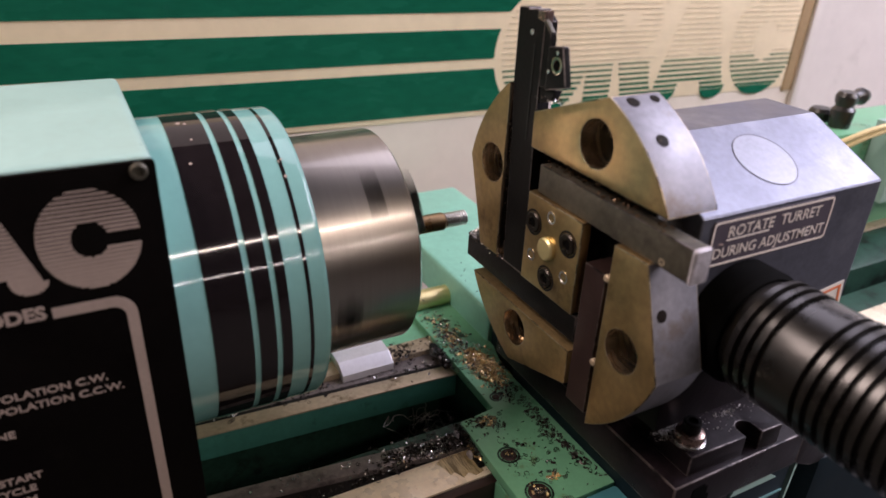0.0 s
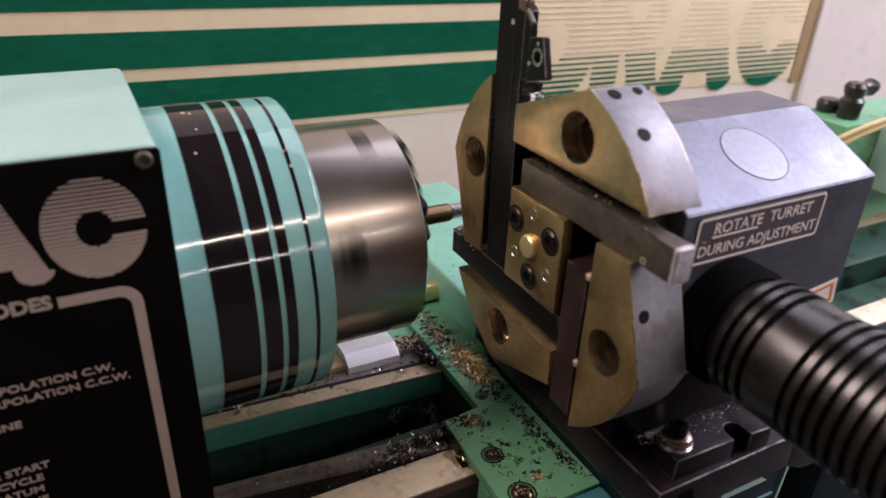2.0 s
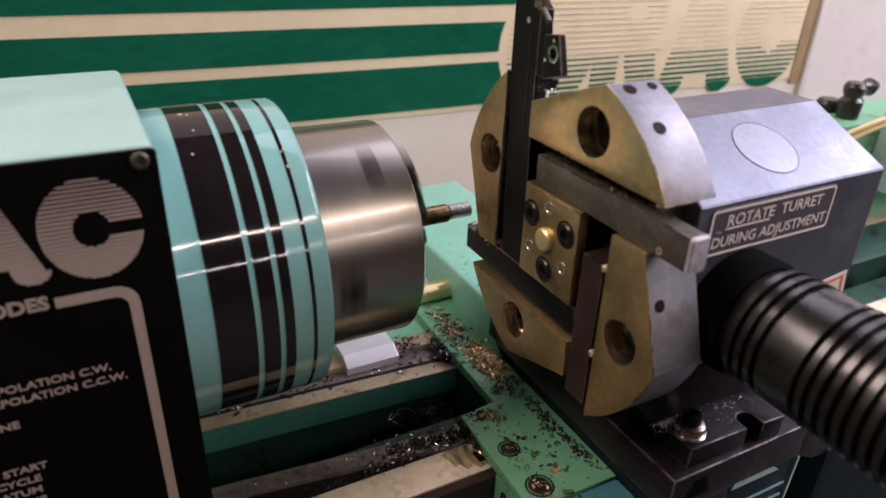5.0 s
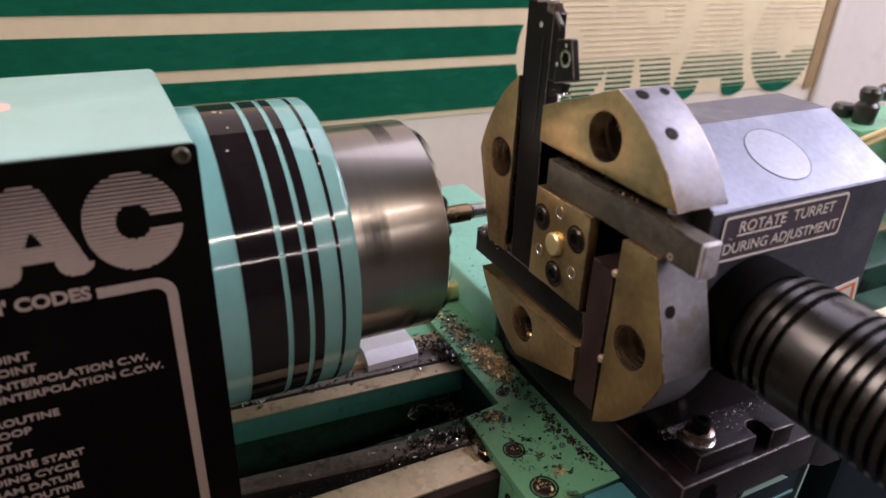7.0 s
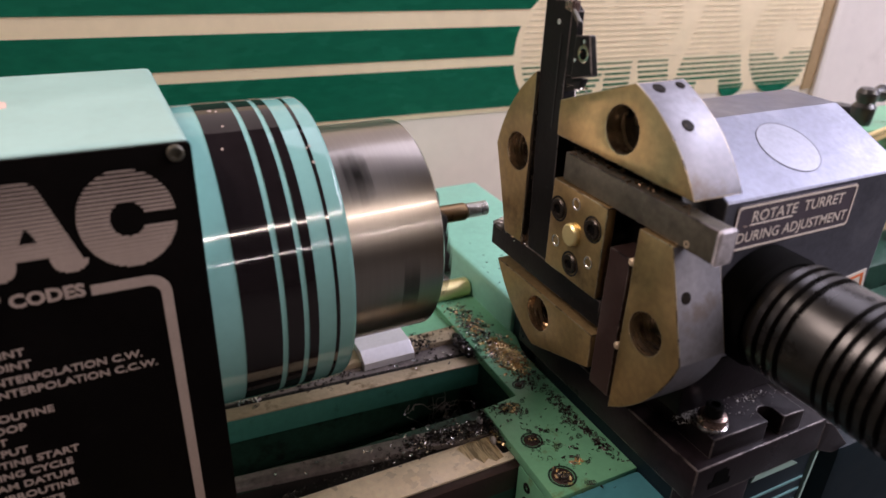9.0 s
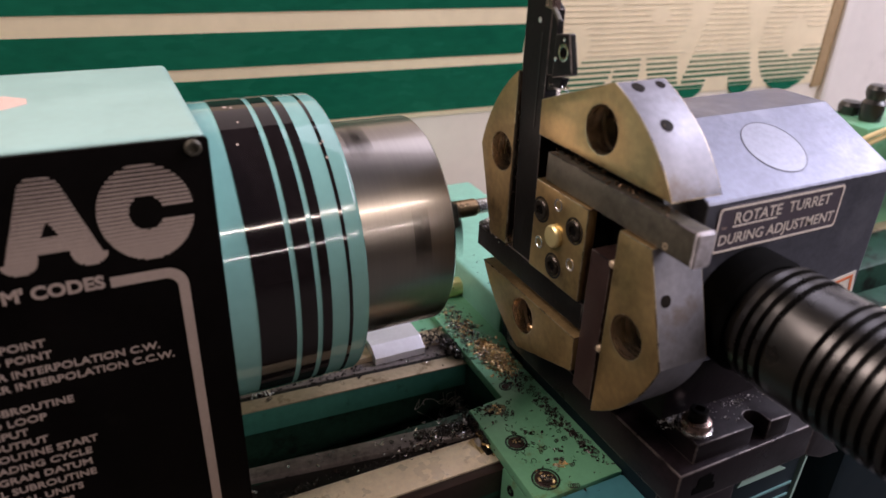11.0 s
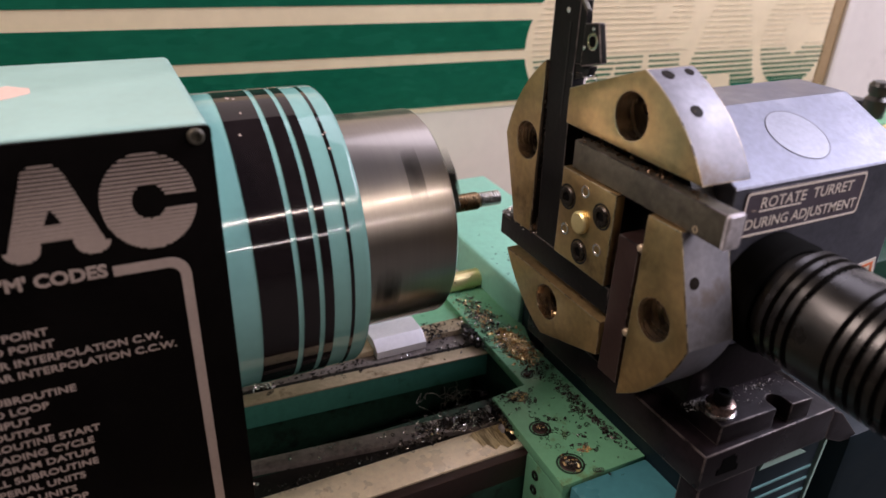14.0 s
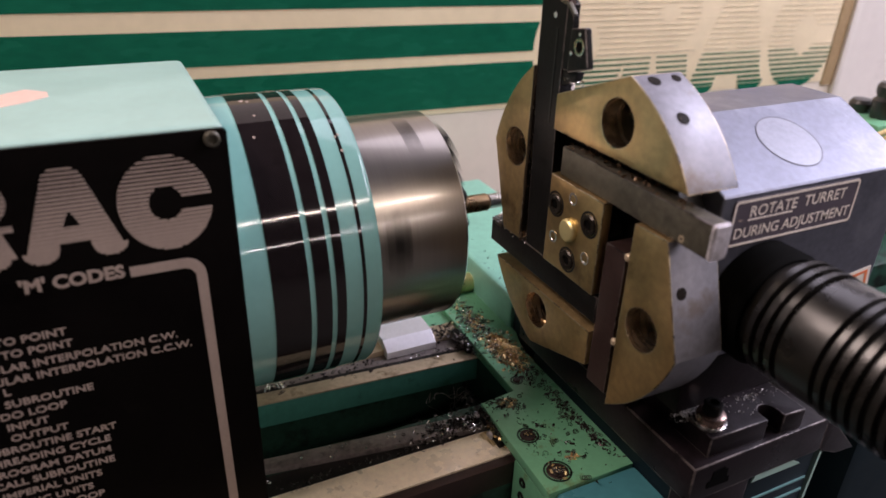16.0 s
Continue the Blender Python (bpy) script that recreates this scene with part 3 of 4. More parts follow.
# ---------------------------------------------------------------- carriage
def carriage():
    t = thing("carriage", "green painted lathe carriage with screws, oil and chips", "carriage")
    out = [(24, -113), (71, -113), (71, -14), (77, 4), (77, 64), (47.5, 64), (46.5, -44.2), (25.6, -46.6)]
    part("saddle", prism("z", out, -96.8, -91, bev=0.8), GREEN, t)
    part("apron", box(24.4, 70.6, -112.6, -83, -185, -97, 1.5), GREEN, t)
    # web under the saddle: shade put into a darker green
    part("saddle_web", box(47.6, 70.6, -44, 63, -125, -97, 0.6), GREEN_DARK, t, "green casting wall with its shade painted in")
    part("apron_box", box(28, 71.2, -142, -113.3, -185, -92.4, 1.6), BLUE_FACE, t, "blue-green painted box")
    part("oil_stain", prism("z", [(32, -49), (36, -47.6), (41, -48.2), (44.6, -50.5), (43.5, -54), (39.8, -57), (36, -55.6), (33.4, -53)], -91.05, -90.96), STAIN, t, "brown oily stain")
    part("slide_base", box(75.2, 150, 9, 190, -96.8, -69.3, 3.2, seg=4), GREEN_PALE, t, "pale green slide base")
    # shadow under slide and turret, with grime, is put into these dark fronts
    part("slide_base_front", box(71.4, 150, -140, -24.4, -99, -70.4, 1.2), COVER_DARK, t)
    part("slide_base_front", box(77.4, 150, -24.2, 8.6, -99, -70.4, 1.2), COVER_DARK, t)
    for u, v, r in ((35.3, -77.1, 4.6), (35.2, -103.0, 5.8), (52.6, -37.4, 2.6)):
        part("screw_rim", lathe("z", [(-91.2, r + 0.9), (-90.75, r + 0.9), (-90.75, r), (-91.2, r)], u, v, 28), GREEN_DARK, t)
        cap_screw(t, "saddle_screw", "z", -90.35, u, v, r - 0.5, 0.7, 1, BAR_BROWN)
        # dark disc on the head paints the shade of its socket
        part("screw_socket", lathe("z", [(-90.4, 0), (-90.4, r * 0.45), (-90.28, r * 0.45), (-90.28, 0)], u, v, 6), HUB, t)
    for z in (-104, -113):
        cap_screw(t, "side_screw", "x", 23.6, -92, z, 2.6, 1.4, -1, BAR)
    for yy, z in ((-52, -97.6), (-66, -99.4)):
        part("wiper", box(22.6, 26, yy - 6, yy + 6, z - 0.6, z + 2.8, 0.8), BAR, t, "oily black slideway wiper")
        cap_screw(t, "wiper_screw", "x", 21.4, yy + 3, z + 1.4, 2.4, 1.6, -1, WORN, False)
    part("wiper", box(42.6, 46.6, 2, 22, -96.8, -91.6, 0.9), BAR, t, "oily black slideway wiper")
    for yy in (8, 17):
        cap_screw(t, "wiper_screw", "x", 41.6, yy, -93.6, 2.2, 1.4, -1, WAY_GREY, False)
    return t


CARRIAGE = carriage()


def cross_slide():
    t = thing("cross_slide", "blackened steel cross slide with a clamp plate and bolt", "cross slide")
    part("slide_body", box(58.0, 134, -154.4, -26, -69.8, -51.9, 0.7), BLACK_BASE, t, edge=EDGE_STEEL)
    part("slide_wing", prism("y", [(134.3, -54.2), (141, -57.5), (160, -77.6), (147, -76.4), (137.5, -71.8), (134.3, -69.6)], -154.2, -120, bev=0.5), BLACK_BASE, t, edge=EDGE_STEEL)
    # no recess is cut: the slot's shade is a raised black shape
    part("t_slot", prism("y", [(66.4, -64.6), (78.2, -65.2), (78.2, -62.2), (76.6, -61.8), (76.6, -57.4), (74.8, -57.2), (74.8, -55.8), (68.6, -56.6), (68.2, -61.2), (66.4, -61.6)], -154.7, -150), MATTE_BLACK, t, "slot painted as a flat black patch")
    part("slide_apron", box(60, 92.6, -153.9, -143, -150, -69.9, 0.7), BLACK_BASE, t, edge=EDGE_STEEL)
    clamp = [(67, -104), (67, -151.2), (96.7, -152.0), (96.7, -148), *[(101.0 - 4.3 * math.cos(radians(a)), -148 + 4.3 * math.sin(radians(a))) for a in range(20, 180, 20)],
             (105.3, -148), (105.3, -152.6), (117.0, -153.2), (117.5, -104)]
    part("clamp_plate", prism("z", clamp, -51.9, -42, bev=0.6), BLACK_BASE, t, edge=EDGE_STEEL)
    part("washer", lathe("z", [(-42, 0), (-42, 6.6), (-41.0, 6.6), (-40.7, 6.2), (-40.7, 0)], 73.6, -143.0, 32), STEEL_BRIGHT, t, "bright steel washer")
    part("collar", lathe("z", [(-40.7, 0), (-40.7, 5.8), (-38.6, 6.0), (-37.4, 5.5), (-36.8, 4.4), (-36.8, 0)], 73.6, -143.0, 32), COLLAR, t, "coppery collar")
    bolt = part("clamp_bolt", lathe("z", [(-36.8, 0), (-36.8, 3.7), (-32.6, 3.7), (-32.1, 3.3), (-32.1, 2.0), (-33.5, 2.0), (-33.5, 0)], 73.6, -143.0, 24), BAR, t, "black socket-head bolt")
    cover = part("front_cover", box(93.4, 134.4, -152.8, -146, -130, -70.2, 1), COVER_DARK, t, "dark blue cover with turquoise lines")
    # light on the cover's top face is put in as paler paint
    part("cover_lit_top", prism("y", [(95.2, -74.0), (97.0, -70.6), (118.5, -70.4), (124.6, -74.4)], -153.6, -152.7), CYAN, cover, "lit top of the cover, painted as a paler turquoise strip")
    for k in range(4):
        part("cover_line", box(95, 132.6, -153.4, -152.7, -86.4 - 7.2 * k, -85.3 - 7.2 * k, 0), BLUE_LINE, cover, "turquoise painted line")
    part("cover_edge", prism("y", [(133.0, -128), (134.6, -128), (137.6, -72.0), (136.2, -72.0)], -153.8, -146), CYAN, cover, "turquoise painted edge")
    return t


CROSS = cross_slide()

# ---------------------------------------------------------------- turret
TY, TZ = -83.0, 21.0


def turn(u, v, k):
    """(u to the operator, v up) round the turret's centre, k quarter turns, as (y, z)."""
    for _ in range(k):
        u, v = v, -u
    return (TY - u, TZ + v)


def turret():
    t = thing("tool_turret", "four-station steel tool turret on a grey housing", "tool turret")
    # inner face, radius at the two ends of the rim, hole place and size, station by station
    stations = ((38.2, 68.8, 72.2, 18.4, 51.2, 8.9), (35.6, 71.0, 69.6, 18.4, 47.6, 8.5), (36.6, 67.4, 69.4, 18.8, 47.8, 8.4), (38.1, 71.3, 68.6, 22.2, 47.4, 8.6))
    for k, (v0, r0, r1, hu, hv, hr) in enumerate(stations):
        a0 = math.degrees(math.asin(v0 / r0))
        arc = [((r0 + (r1 - r0) * f) * math.cos(radians(a0 + (72.5 - a0) * f)), (r0 + (r1 - r0) * f) * math.sin(radians(a0 + (72.5 - a0) * f))) for f in np.linspace(0, 1, 16)]
        block = [(-19.6, v0), *arc, (-20, 52.5)]
        outline = [turn(u, v, k) for u, v in block]
        hole = [turn(hu + hr * math.cos(radians(a)), hv + hr * math.sin(radians(a)), k) for a in range(0, 360, 10)]
        blk = part("clamp_block", prism("x", outline, 40, 62, holes=(hole,), bev=0.4), TURRET, t, "brownish worn steel clamp block", edge=EDGE_TURRET)
        blk.data.materials.append(TURRET_RIM)
        blk.data.materials.append(BORE)
        for p in blk.data.polygons:
            c = p.center / MM
            hy, hz = turn(hu, hv, k)
            if abs(p.normal.x) < 0.5 and math.hypot(c.y - TY, c.z - TZ) > 52 and math.hypot(c.y - hy, c.z - hz) > 10.5 and p.material_index == 0:
                p.material_index = 2
            if abs(p.normal.x) < 0.5 and math.hypot(c.y - hy, c.z - hz) < 10.3:
                p.material_index = 3
        # black disc gives the bore its depth shade by colour
        part("hole_back", lathe("x", [(60.4, 0), (60.4, hr - 0.05), (61.5, hr - 0.05), (61.5, 0)], *turn(hu, hv, k), 32), HUB, blk, "hole bottom painted dark for shade")
        # clamp screw that reaches into the bore from below
        sy, sz = turn(hu, hv, k)
        if k == 2:
            part("bore_screw", lathe("z", [(sz - hr - 1, 0), (sz - hr - 1, 3.4), (sz - hr + 1.6, 3.4), (sz - hr + 2.2, 2.8), (sz - hr + 2.2, 1.5), (sz - hr + 0.6, 1.5), (sz - hr + 0.6, 0)], 47.5, sy, 20), BRONZE, blk, "bronze screw tip in the bore")
        # clamp screw holes on the rim
        for x, ang, rr in ((47.5, 69.5, 2.5), (57.5, 69.8, 1.9), (48.8, 55.5, 2.5)) if k == 0 else ():
            # flat disc on the rim; the hole's depth is only its dark colour
            bm = lathe("z", [(-1, 0), (-1, rr), (0.10, rr), (0.12, rr * 0.9), (0.12, 0)], 0, 0, 20)
            c, s = math.cos(radians(ang)), math.sin(radians(ang))
            rim_r = r0 + (r1 - r0) * (ang - a0) / (72.5 - a0)
            y, z = turn(rim_r * c, rim_r * s, k)
            n = Vector((0, y - TY, z - TZ)).normalized()
            bmesh.ops.transform(bm, matrix=Matrix.Translation((x, y, z)) @ n.to_track_quat("Z", "Y").to_matrix().to_4x4(), verts=bm.verts)
            part("grub_screw", bm, GRUB, blk, "grub screw hole, shade painted dark with brown metal specks")
        bm = lathe("z", [(-1, 0), (-1, 2.3), (0.10, 2.3), (0.12, 2.1), (0.12, 0)], 0, 0, 20)
        y, z = turn(-2, 52.5 + 18 * (r1 * math.sin(radians(72.5)) - 52.5) / (r1 * math.cos(radians(72.5)) + 20), k)
        n0, n1 = turn(-15, 38, k), turn(0, 0, k)
        n = Vector((0, n0[0] - n1[0], n0[1] - n1[1])).normalized()
        bmesh.ops.transform(bm, matrix=Matrix.Translation((44.6, y, z)) @ n.to_track_quat("Z", "Y").to_matrix().to_4x4(), verts=bm.verts)
        part("grub_screw", bm, GRUB, blk, "grub screw hole, shade painted dark with brown metal specks")
    part("hub", lathe("x", [(54, 0), (54, 50), (64, 50), (64, 0)], TY, TZ, 64), HUB, t, "oily black hub")
    core = part("centre_block", prism("x", [(TY - 17.8, TZ - 20), (TY + 17.8, TZ - 20), (TY + 17.8, TZ + 20), (TY - 17.8, TZ + 20)], 40, 44.5, bev=0.5), TURRET, t, edge=EDGE_TURRET)
    # added post; its black carries the shade of the gap
    part("core_post", lathe("x", [(44.3, 0), (44.3, 15), (54.2, 15), (54.2, 0)], TY, TZ, 40), HUB, core, "added black post in the dark gap behind the core")
    for y, z in ((-70.6, 29), (-93.7, 29.2), (-82.5, 8.4)):
        # black ring and socket disc paint the shade round and in each screw
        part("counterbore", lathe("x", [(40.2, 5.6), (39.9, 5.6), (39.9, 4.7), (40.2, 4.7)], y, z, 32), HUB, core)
        cap_screw(core, "cap_screw", "x", 39.1, y, z, 4.4, 1.3, -1, SCREW)
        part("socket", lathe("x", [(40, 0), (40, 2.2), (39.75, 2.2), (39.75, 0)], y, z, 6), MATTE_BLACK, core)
    for y, z in ((-81.8, 35.4), (-71.1, 14.2), (-93.7, 14.4)):
        part("drilled_hole", lathe("x", [(40.1, 2.7), (39.85, 2.7), (39.85, 1.9), (40.1, 1.7), (40.1, 0)], y, z, 20), STEEL_BRIGHT, core)
    part("button", lathe("x", [(40.2, 0), (40.2, 4.9), (38.4, 4.9), (37.7, 4.2), (37.5, 3.0), (37.5, 0)], -81.8, 21.8, 32), BRASS, core, "pale brass centre button")
    # housing
    part("turret_base", box(64, 164, -134, -36, -41.9, -18.2, 0.8), BLACK_BASE, t, "oily black turret base")
    prof = [(-134, -18), (-134, 52), (-133.4, 52.8), (-97, 70.4), (-72, 70.4), (-36, 52), (-36, -18)]
    hs = part("housing", prism("x", prof, 64, 164, bev=0.8), HOUSING, t, "grey cast turret housing", smooth=12, edge=HOUSING_RUBBED)
    slope = Matrix.Translation((114, -115.2, 61.75)) @ Matrix.Rotation(radians(math.degrees(math.atan2(17.6, 36.4))), 4, "X")
    bm = lathe("z", [(0.0, 0), (0.05, 0), (0.05, 13.4), (0.0, 13.4)][1:], 0, 0, 64)
    bmesh.ops.transform(bm, matrix=slope, verts=bm.verts)
    part("rubbed_disc", bm, HOUSING_RUBBED, hs, "paler rubbed disc")
    bm = lathe("z", [(0.0, 13.8), (0.1, 13.8), (0.1, 13.52), (0.0, 13.52)], 0, 0, 64)
    bmesh.ops.transform(bm, matrix=slope, verts=bm.verts)
    part("scribed_circle", bm, SCRIBE, hs, "scribed circle")
    lab = part("warning_label", prism("y", rounded(69.5, 135.8, 32.0, 50.6, 1.8), -134.35, -133.9), HOUSING_DARK, hs, "grey label with a pale outline")
    part("outline", prism("y", rounded(69.9, 135.4, 32.4, 50.2, 1.6), -134.5, -134.3, holes=(rounded(70.8, 134.5, 33.3, 49.3, 1.1),)), LABEL_PRINT, lab)
    for body, x, z, s in (("ROTATE  TURRET", 77.6, 43.3, 6.2), ("DURING ADJUSTMENT", 71.8, 35.4, 6.0)):
        text_mesh("lettering", body, Matrix.Translation((x * MM, -134.5 * MM, z * MM)) @ pose(0, 0, 0, 90), s, LABEL_PRINT, lab, 1.03 if s > 6.1 else 1.0, 0.05, "LEFT", 0.03)
    part("underline", box(77.6, 100, -134.6, -134.4, 41.9, 42.5, 0), LABEL_PRINT, lab)
    # ribbed actuator, pointing to the operator
    prof = [(-140, 0), (-140, 19), (-149, 20), (-152.4, 21)]
    y = -152.5
    for rib in range(3):
        prof += [(y - 0.3, 23), (y - 2.6, 23), (y - 2.9, 20.4), (y - 4.4, 20.4)]
        y -= 4.5
    prof += [(y - 0.3, 22.6), (y - 13.5, 22.6), (y - 13.9, 20.2)]
    y -= 15.5
    for rib in range(16):
        prof += [(y - 0.3, 23), (y - 2.6, 23), (y - 2.9, 20.2), (y - 4.4, 20.2)]
        y -= 4.5
    prof += [(y, 22), (y - 3, 20), (y - 3, 0)]
    part("ribbed_cylinder", lathe("y", prof, 90, 9, 96), RUBBER, t, "glossy black ribbed cylinder", smooth=40)
    bm = lathe("x", [(21.5, 0), (21.5, 1.5), (22.66, 1.5), (22.66, 0)], 0, 0, 16)
    bmesh.ops.transform(bm, matrix=Matrix.Translation((90, -176.6, 9)) @ Matrix.Rotation(radians(-89.3), 4, "Y"), verts=bm.verts)
    part("set_screw", bm, HUB, t, "black set screw")
    flange = part("flange", lathe("y", [(-134.4, 0), (-134.4, 23.5), (-146, 23.5), (-148, 22), (-148, 0)], 90, 8, 48), MATTE_BLACK, t, "matte black flange")
    for xx, zz in ((104, 18), (93, 4)):
        cap_screw(flange, "flange_screw", "y", -148.6, xx, zz, 1.2, 1.0, -1, STEEL_BRIGHT, False)
    tag = part("paper_tag", prism("y", [(140, -9), (163, -5), (161, 7), (144, 5)], -134.4, -134.1), PAPER, t, "white paper tag with an orange border")
    part("border", prism("y", [(142, -7), (161, -3.6), (159.4, 5.4), (145.4, 3.6)], -134.55, -134.35, holes=([(143.6, -5.4), (159.4, -2.4), (158, 4.0), (146.4, 2.4)],)), STICKER, tag, "orange printed border")
    return t


TURRET_OB = turret()


def tool(name, label, k, u0, u1, mat, x0=41.5, x1=53.5):
    """A square-shanked tool in station k, lying along u."""
    t = thing(name, label, "cutting tool", "tools in the turret")
    a, b = turn(u0, 20.5, k), turn(u1, 32.5, k)
    part("shank", box(x0, x1, min(a[0], b[0]), max(a[0], b[0]), min(a[1], b[1]), max(a[1], b[1]), 0.4), mat, t, edge=EDGE_STEEL)
    if k == 0:
        a, b = turn(u1 - 0.6, 20.2, k), turn(u1 + 1.3, 32.8, k)
        part("worn_end", box(x0 - 0.4, x1 + 0.4, min(a[0], b[0]), max(a[0], b[0]), min(a[1], b[1]), max(a[1], b[1]), 1.5, seg=3), WORN, t, "bright worn end")
        part("dimple", lathe("x", [(x0 + 0.3, 0), (x0 + 0.3, 1.3), (x0 - 0.1, 1.3), (x0 - 0.1, 1.0), (x0 + 0.2, 0)], *turn(56.5, 22.6, k), 16), WAY_TAN, t)
    if k == 1:
        for u in (10.5, 48):
            part("clamp_pin", lathe("x", [(x0 + 1, 0), (x0 + 1, 1.6), (x0 - 0.4, 1.6), (x0 - 0.9, 1.0), (x0 - 1.0, 0)], *turn(u - 15, 33.4, k), 16), WAY_TAN, t, "worn clamp pin")
    if k == 2:
        end = turn(u1, 26, k)[0]
        part("ground_tip", prism("z", [(x0 - 0.2, end - 9), (x1 + 0.2, end - 9), (x1 + 0.2, end - 2.5), ((x0 + x1) / 2, end + 0.6), (x0 - 0.2, end - 3.0)], TZ - 22.5, TZ - 20.2, bev=0.2), BAR_GREY, t, "ground threading tip")
    return t


TOOLS = [tool("turning_tool", "worn grey square tool bar in the turret", 0, -14, 68.5, BAR_GREY, x1=48.5),
         tool("turning_tool", "short brown square tool bar in the turret", 1, -5, 59, BAR_BROWN),
         tool("threading_tool", "black threading tool with a chip-crusted tip", 2, -20, 66, BAR)]


def long_tool():
    t = thing("parting_tool", "tall black tool holder standing upright in the turret", "cutting tool", "tools in the turret")
    part("shank", prism("x", [(-48.6, 0.7), (-64.2, 0.7), (-62.2, 70), (-62.2, 107.2), (-57.2, 110.6), (-56.8, 111.2), (-51, 110.2), (-50.6, 111), (-44.6, 110.4), (-44.6, 84), (-46.4, 60)], 41.5, 47.5, bev=0.35), BAR, t, edge=EDGE_STEEL, smooth=12)
    part("blade_support", prism("x", [(-62.2, 83), (-66.8, 83.4), (-66.6, 101.2), (-66.2, 103.4), (-62.2, 107.0)], 41.6, 44.4, bev=0.3), BAR, t, edge=EDGE_STEEL, smooth=12)
    # raised dark strip paints the shade of a groove
    part("groove", box(41.3, 42, -57.6, -56.6, 60, 98, 0), HUB, t)
    part("insert", prism("x", [(-57.6, 107.6), (-62.2, 107.0), (-62.4, 111.2), (-57.8, 110.6)], 41.2, 45, bev=0.2), COLLAR, t, "coppery insert")
    part("insert_edge", prism("x", [(-61.9, 107.2), (-66.5, 103.4), (-66.9, 104.4), (-62.6, 108.2)], 41.3, 43, bev=0.1), BAR_GREY, t, "bright ground edge")
    part("centre_mark", lathe("x", [(41.7, 0), (41.7, 1.1), (41.25, 1.1), (41.1, 0.6), (41.1, 0)], -54.7, 102.4, 14), STEEL_BRIGHT, t)
    clampb = part("tip_clamp", prism("x", [(-66.9, 82.6), (-79.4, 86.2), (-79.2, 87.4), (-75.6, 100.0), (-74.8, 100.6), (-66.9, 99.2)], 40.8, 43.8, bev=0.5), BAR, t, edge=EDGE_STEEL)
    part("screw_seat", lathe("x", [(41.4, 0), (41.4, 3.3), (40.5, 3.3), (40.4, 2.9), (40.5, 2.1), (41.0, 1.9), (41.0, 0)], -73.2, 93.4, 24), BORE, clampb, "bright screw rim")
    # hole is a flat black disc, its shade in the colour
    part("screw_hole", lathe("x", [(41.2, 0), (41.2, 1.9), (40.7, 1.9), (40.7, 0)], -73.2, 93.4, 20), MATTE_BLACK, clampb)
    for y, z in ((-73.0, 98.0), (-68.4, 90.2)):
        part("dowel", lathe("x", [(41, 0), (41, 0.8), (40.5, 0.8), (40.4, 0)], y, z, 10), STEEL_BRIGHT, clampb)
    part("clamp_foot", prism("x", [(-62.3, 76.4), (-70.5, 79.2), (-72.5, 83.6), (-66.9, 83.1), (-62.3, 82.9)], 42, 45.5, bev=0.4), BAR, t)
    return t


TOOLS.append(long_tool())


# ---------------------------------------------------------------- swarf
def chips(name, mat, label, spots, size, seed, width=0.42):
    """Loose chips: bent slivers in heaps; spots are (x, y, z, spread x, spread y, heap height, count)."""
    rnd = random.Random(seed)
    bm = bmesh.new()
    for x, y, z, sx, sy, hz, n in spots:
        for _ in range(n):
            gx, gy = rnd.gauss(0, 1), rnd.gauss(0, 1)
            h = hz * math.exp(-(gx * gx + gy * gy) / 1.6) * rnd.random()
            c = Vector((x + gx * sx, y + gy * sy, z + h + 0.15))
            s = size * rnd.choice((0.5, 0.7, 0.9, 1.1, 1.7)) * rnd.uniform(0.8, 1.2)
            d = Vector((rnd.gauss(0, 1), rnd.gauss(0, 1), rnd.gauss(0, 0.35))).normalized()
            w = d.cross(Vector((rnd.gauss(0, 1), rnd.gauss(0, 1), rnd.gauss(0, 1)))).normalized()
            up = d.cross(w)
            rows = []
            k = rnd.choice((2, 3, 4))
            bend = rnd.uniform(0.3, 1.3)
            for i in range(k + 1):
                a = (i / k - 0.5) * 2 * bend
                p = c + d * (s * math.sin(a) / bend) + up * (s * (1 - math.cos(a)) / bend)
                p.z = max(p.z, z + 0.05)
                rows.append((bm.verts.new(p + w * s * width), bm.verts.new(p - w * s * width), bm.verts.new(p + up * s * 0.2)))
            for p, q in zip(rows, rows[1:]):
                for i in range(3):
                    bm.faces.new((p[i], q[i], q[(i + 1) % 3], p[(i + 1) % 3]))
            bm.faces.new(rows[0]), bm.faces.new(rows[-1][::-1])
    return tagged(part(name, bm, mat, smooth=10), label, "swarf", kind="stuff")


def curls(name, mat, label, spots, seed):
    """Springy coiled turnings lying about; spots are (x, y, z, spread x, spread y, count)."""
    rnd = random.Random(seed)
    bm = bmesh.new()
    for x, y, z, sx, sy, n in spots:
        for _ in range(n):
            cx, cy, r = rnd.gauss(x, sx), rnd.gauss(y, sy), rnd.uniform(0.45, 1.0)
            turns, a0, way = rnd.choice((0.6, 0.8, 0.9, 1.5, 2.6, 4.0)), rnd.uniform(0, 6.3), rnd.uniform(0, 6.3)
            steps = int(7 + 9 * turns)
            pts = []
            for i in range(steps + 1):
                f = i / steps
                a = a0 + 6.283 * turns * f
                slip = (f - 0.5) * turns * r * 0.95
                pts.append((cx + r * math.cos(a) + slip * math.cos(way), cy + r * math.sin(a) + slip * math.sin(way), z + 0.16 + 0.35 * r * (1 + math.sin(a))))
            tube(pts, rnd.uniform(0.10, 0.17), 4, bm)
    return tagged(part(name, bm, mat), label, "swarf", kind="stuff")


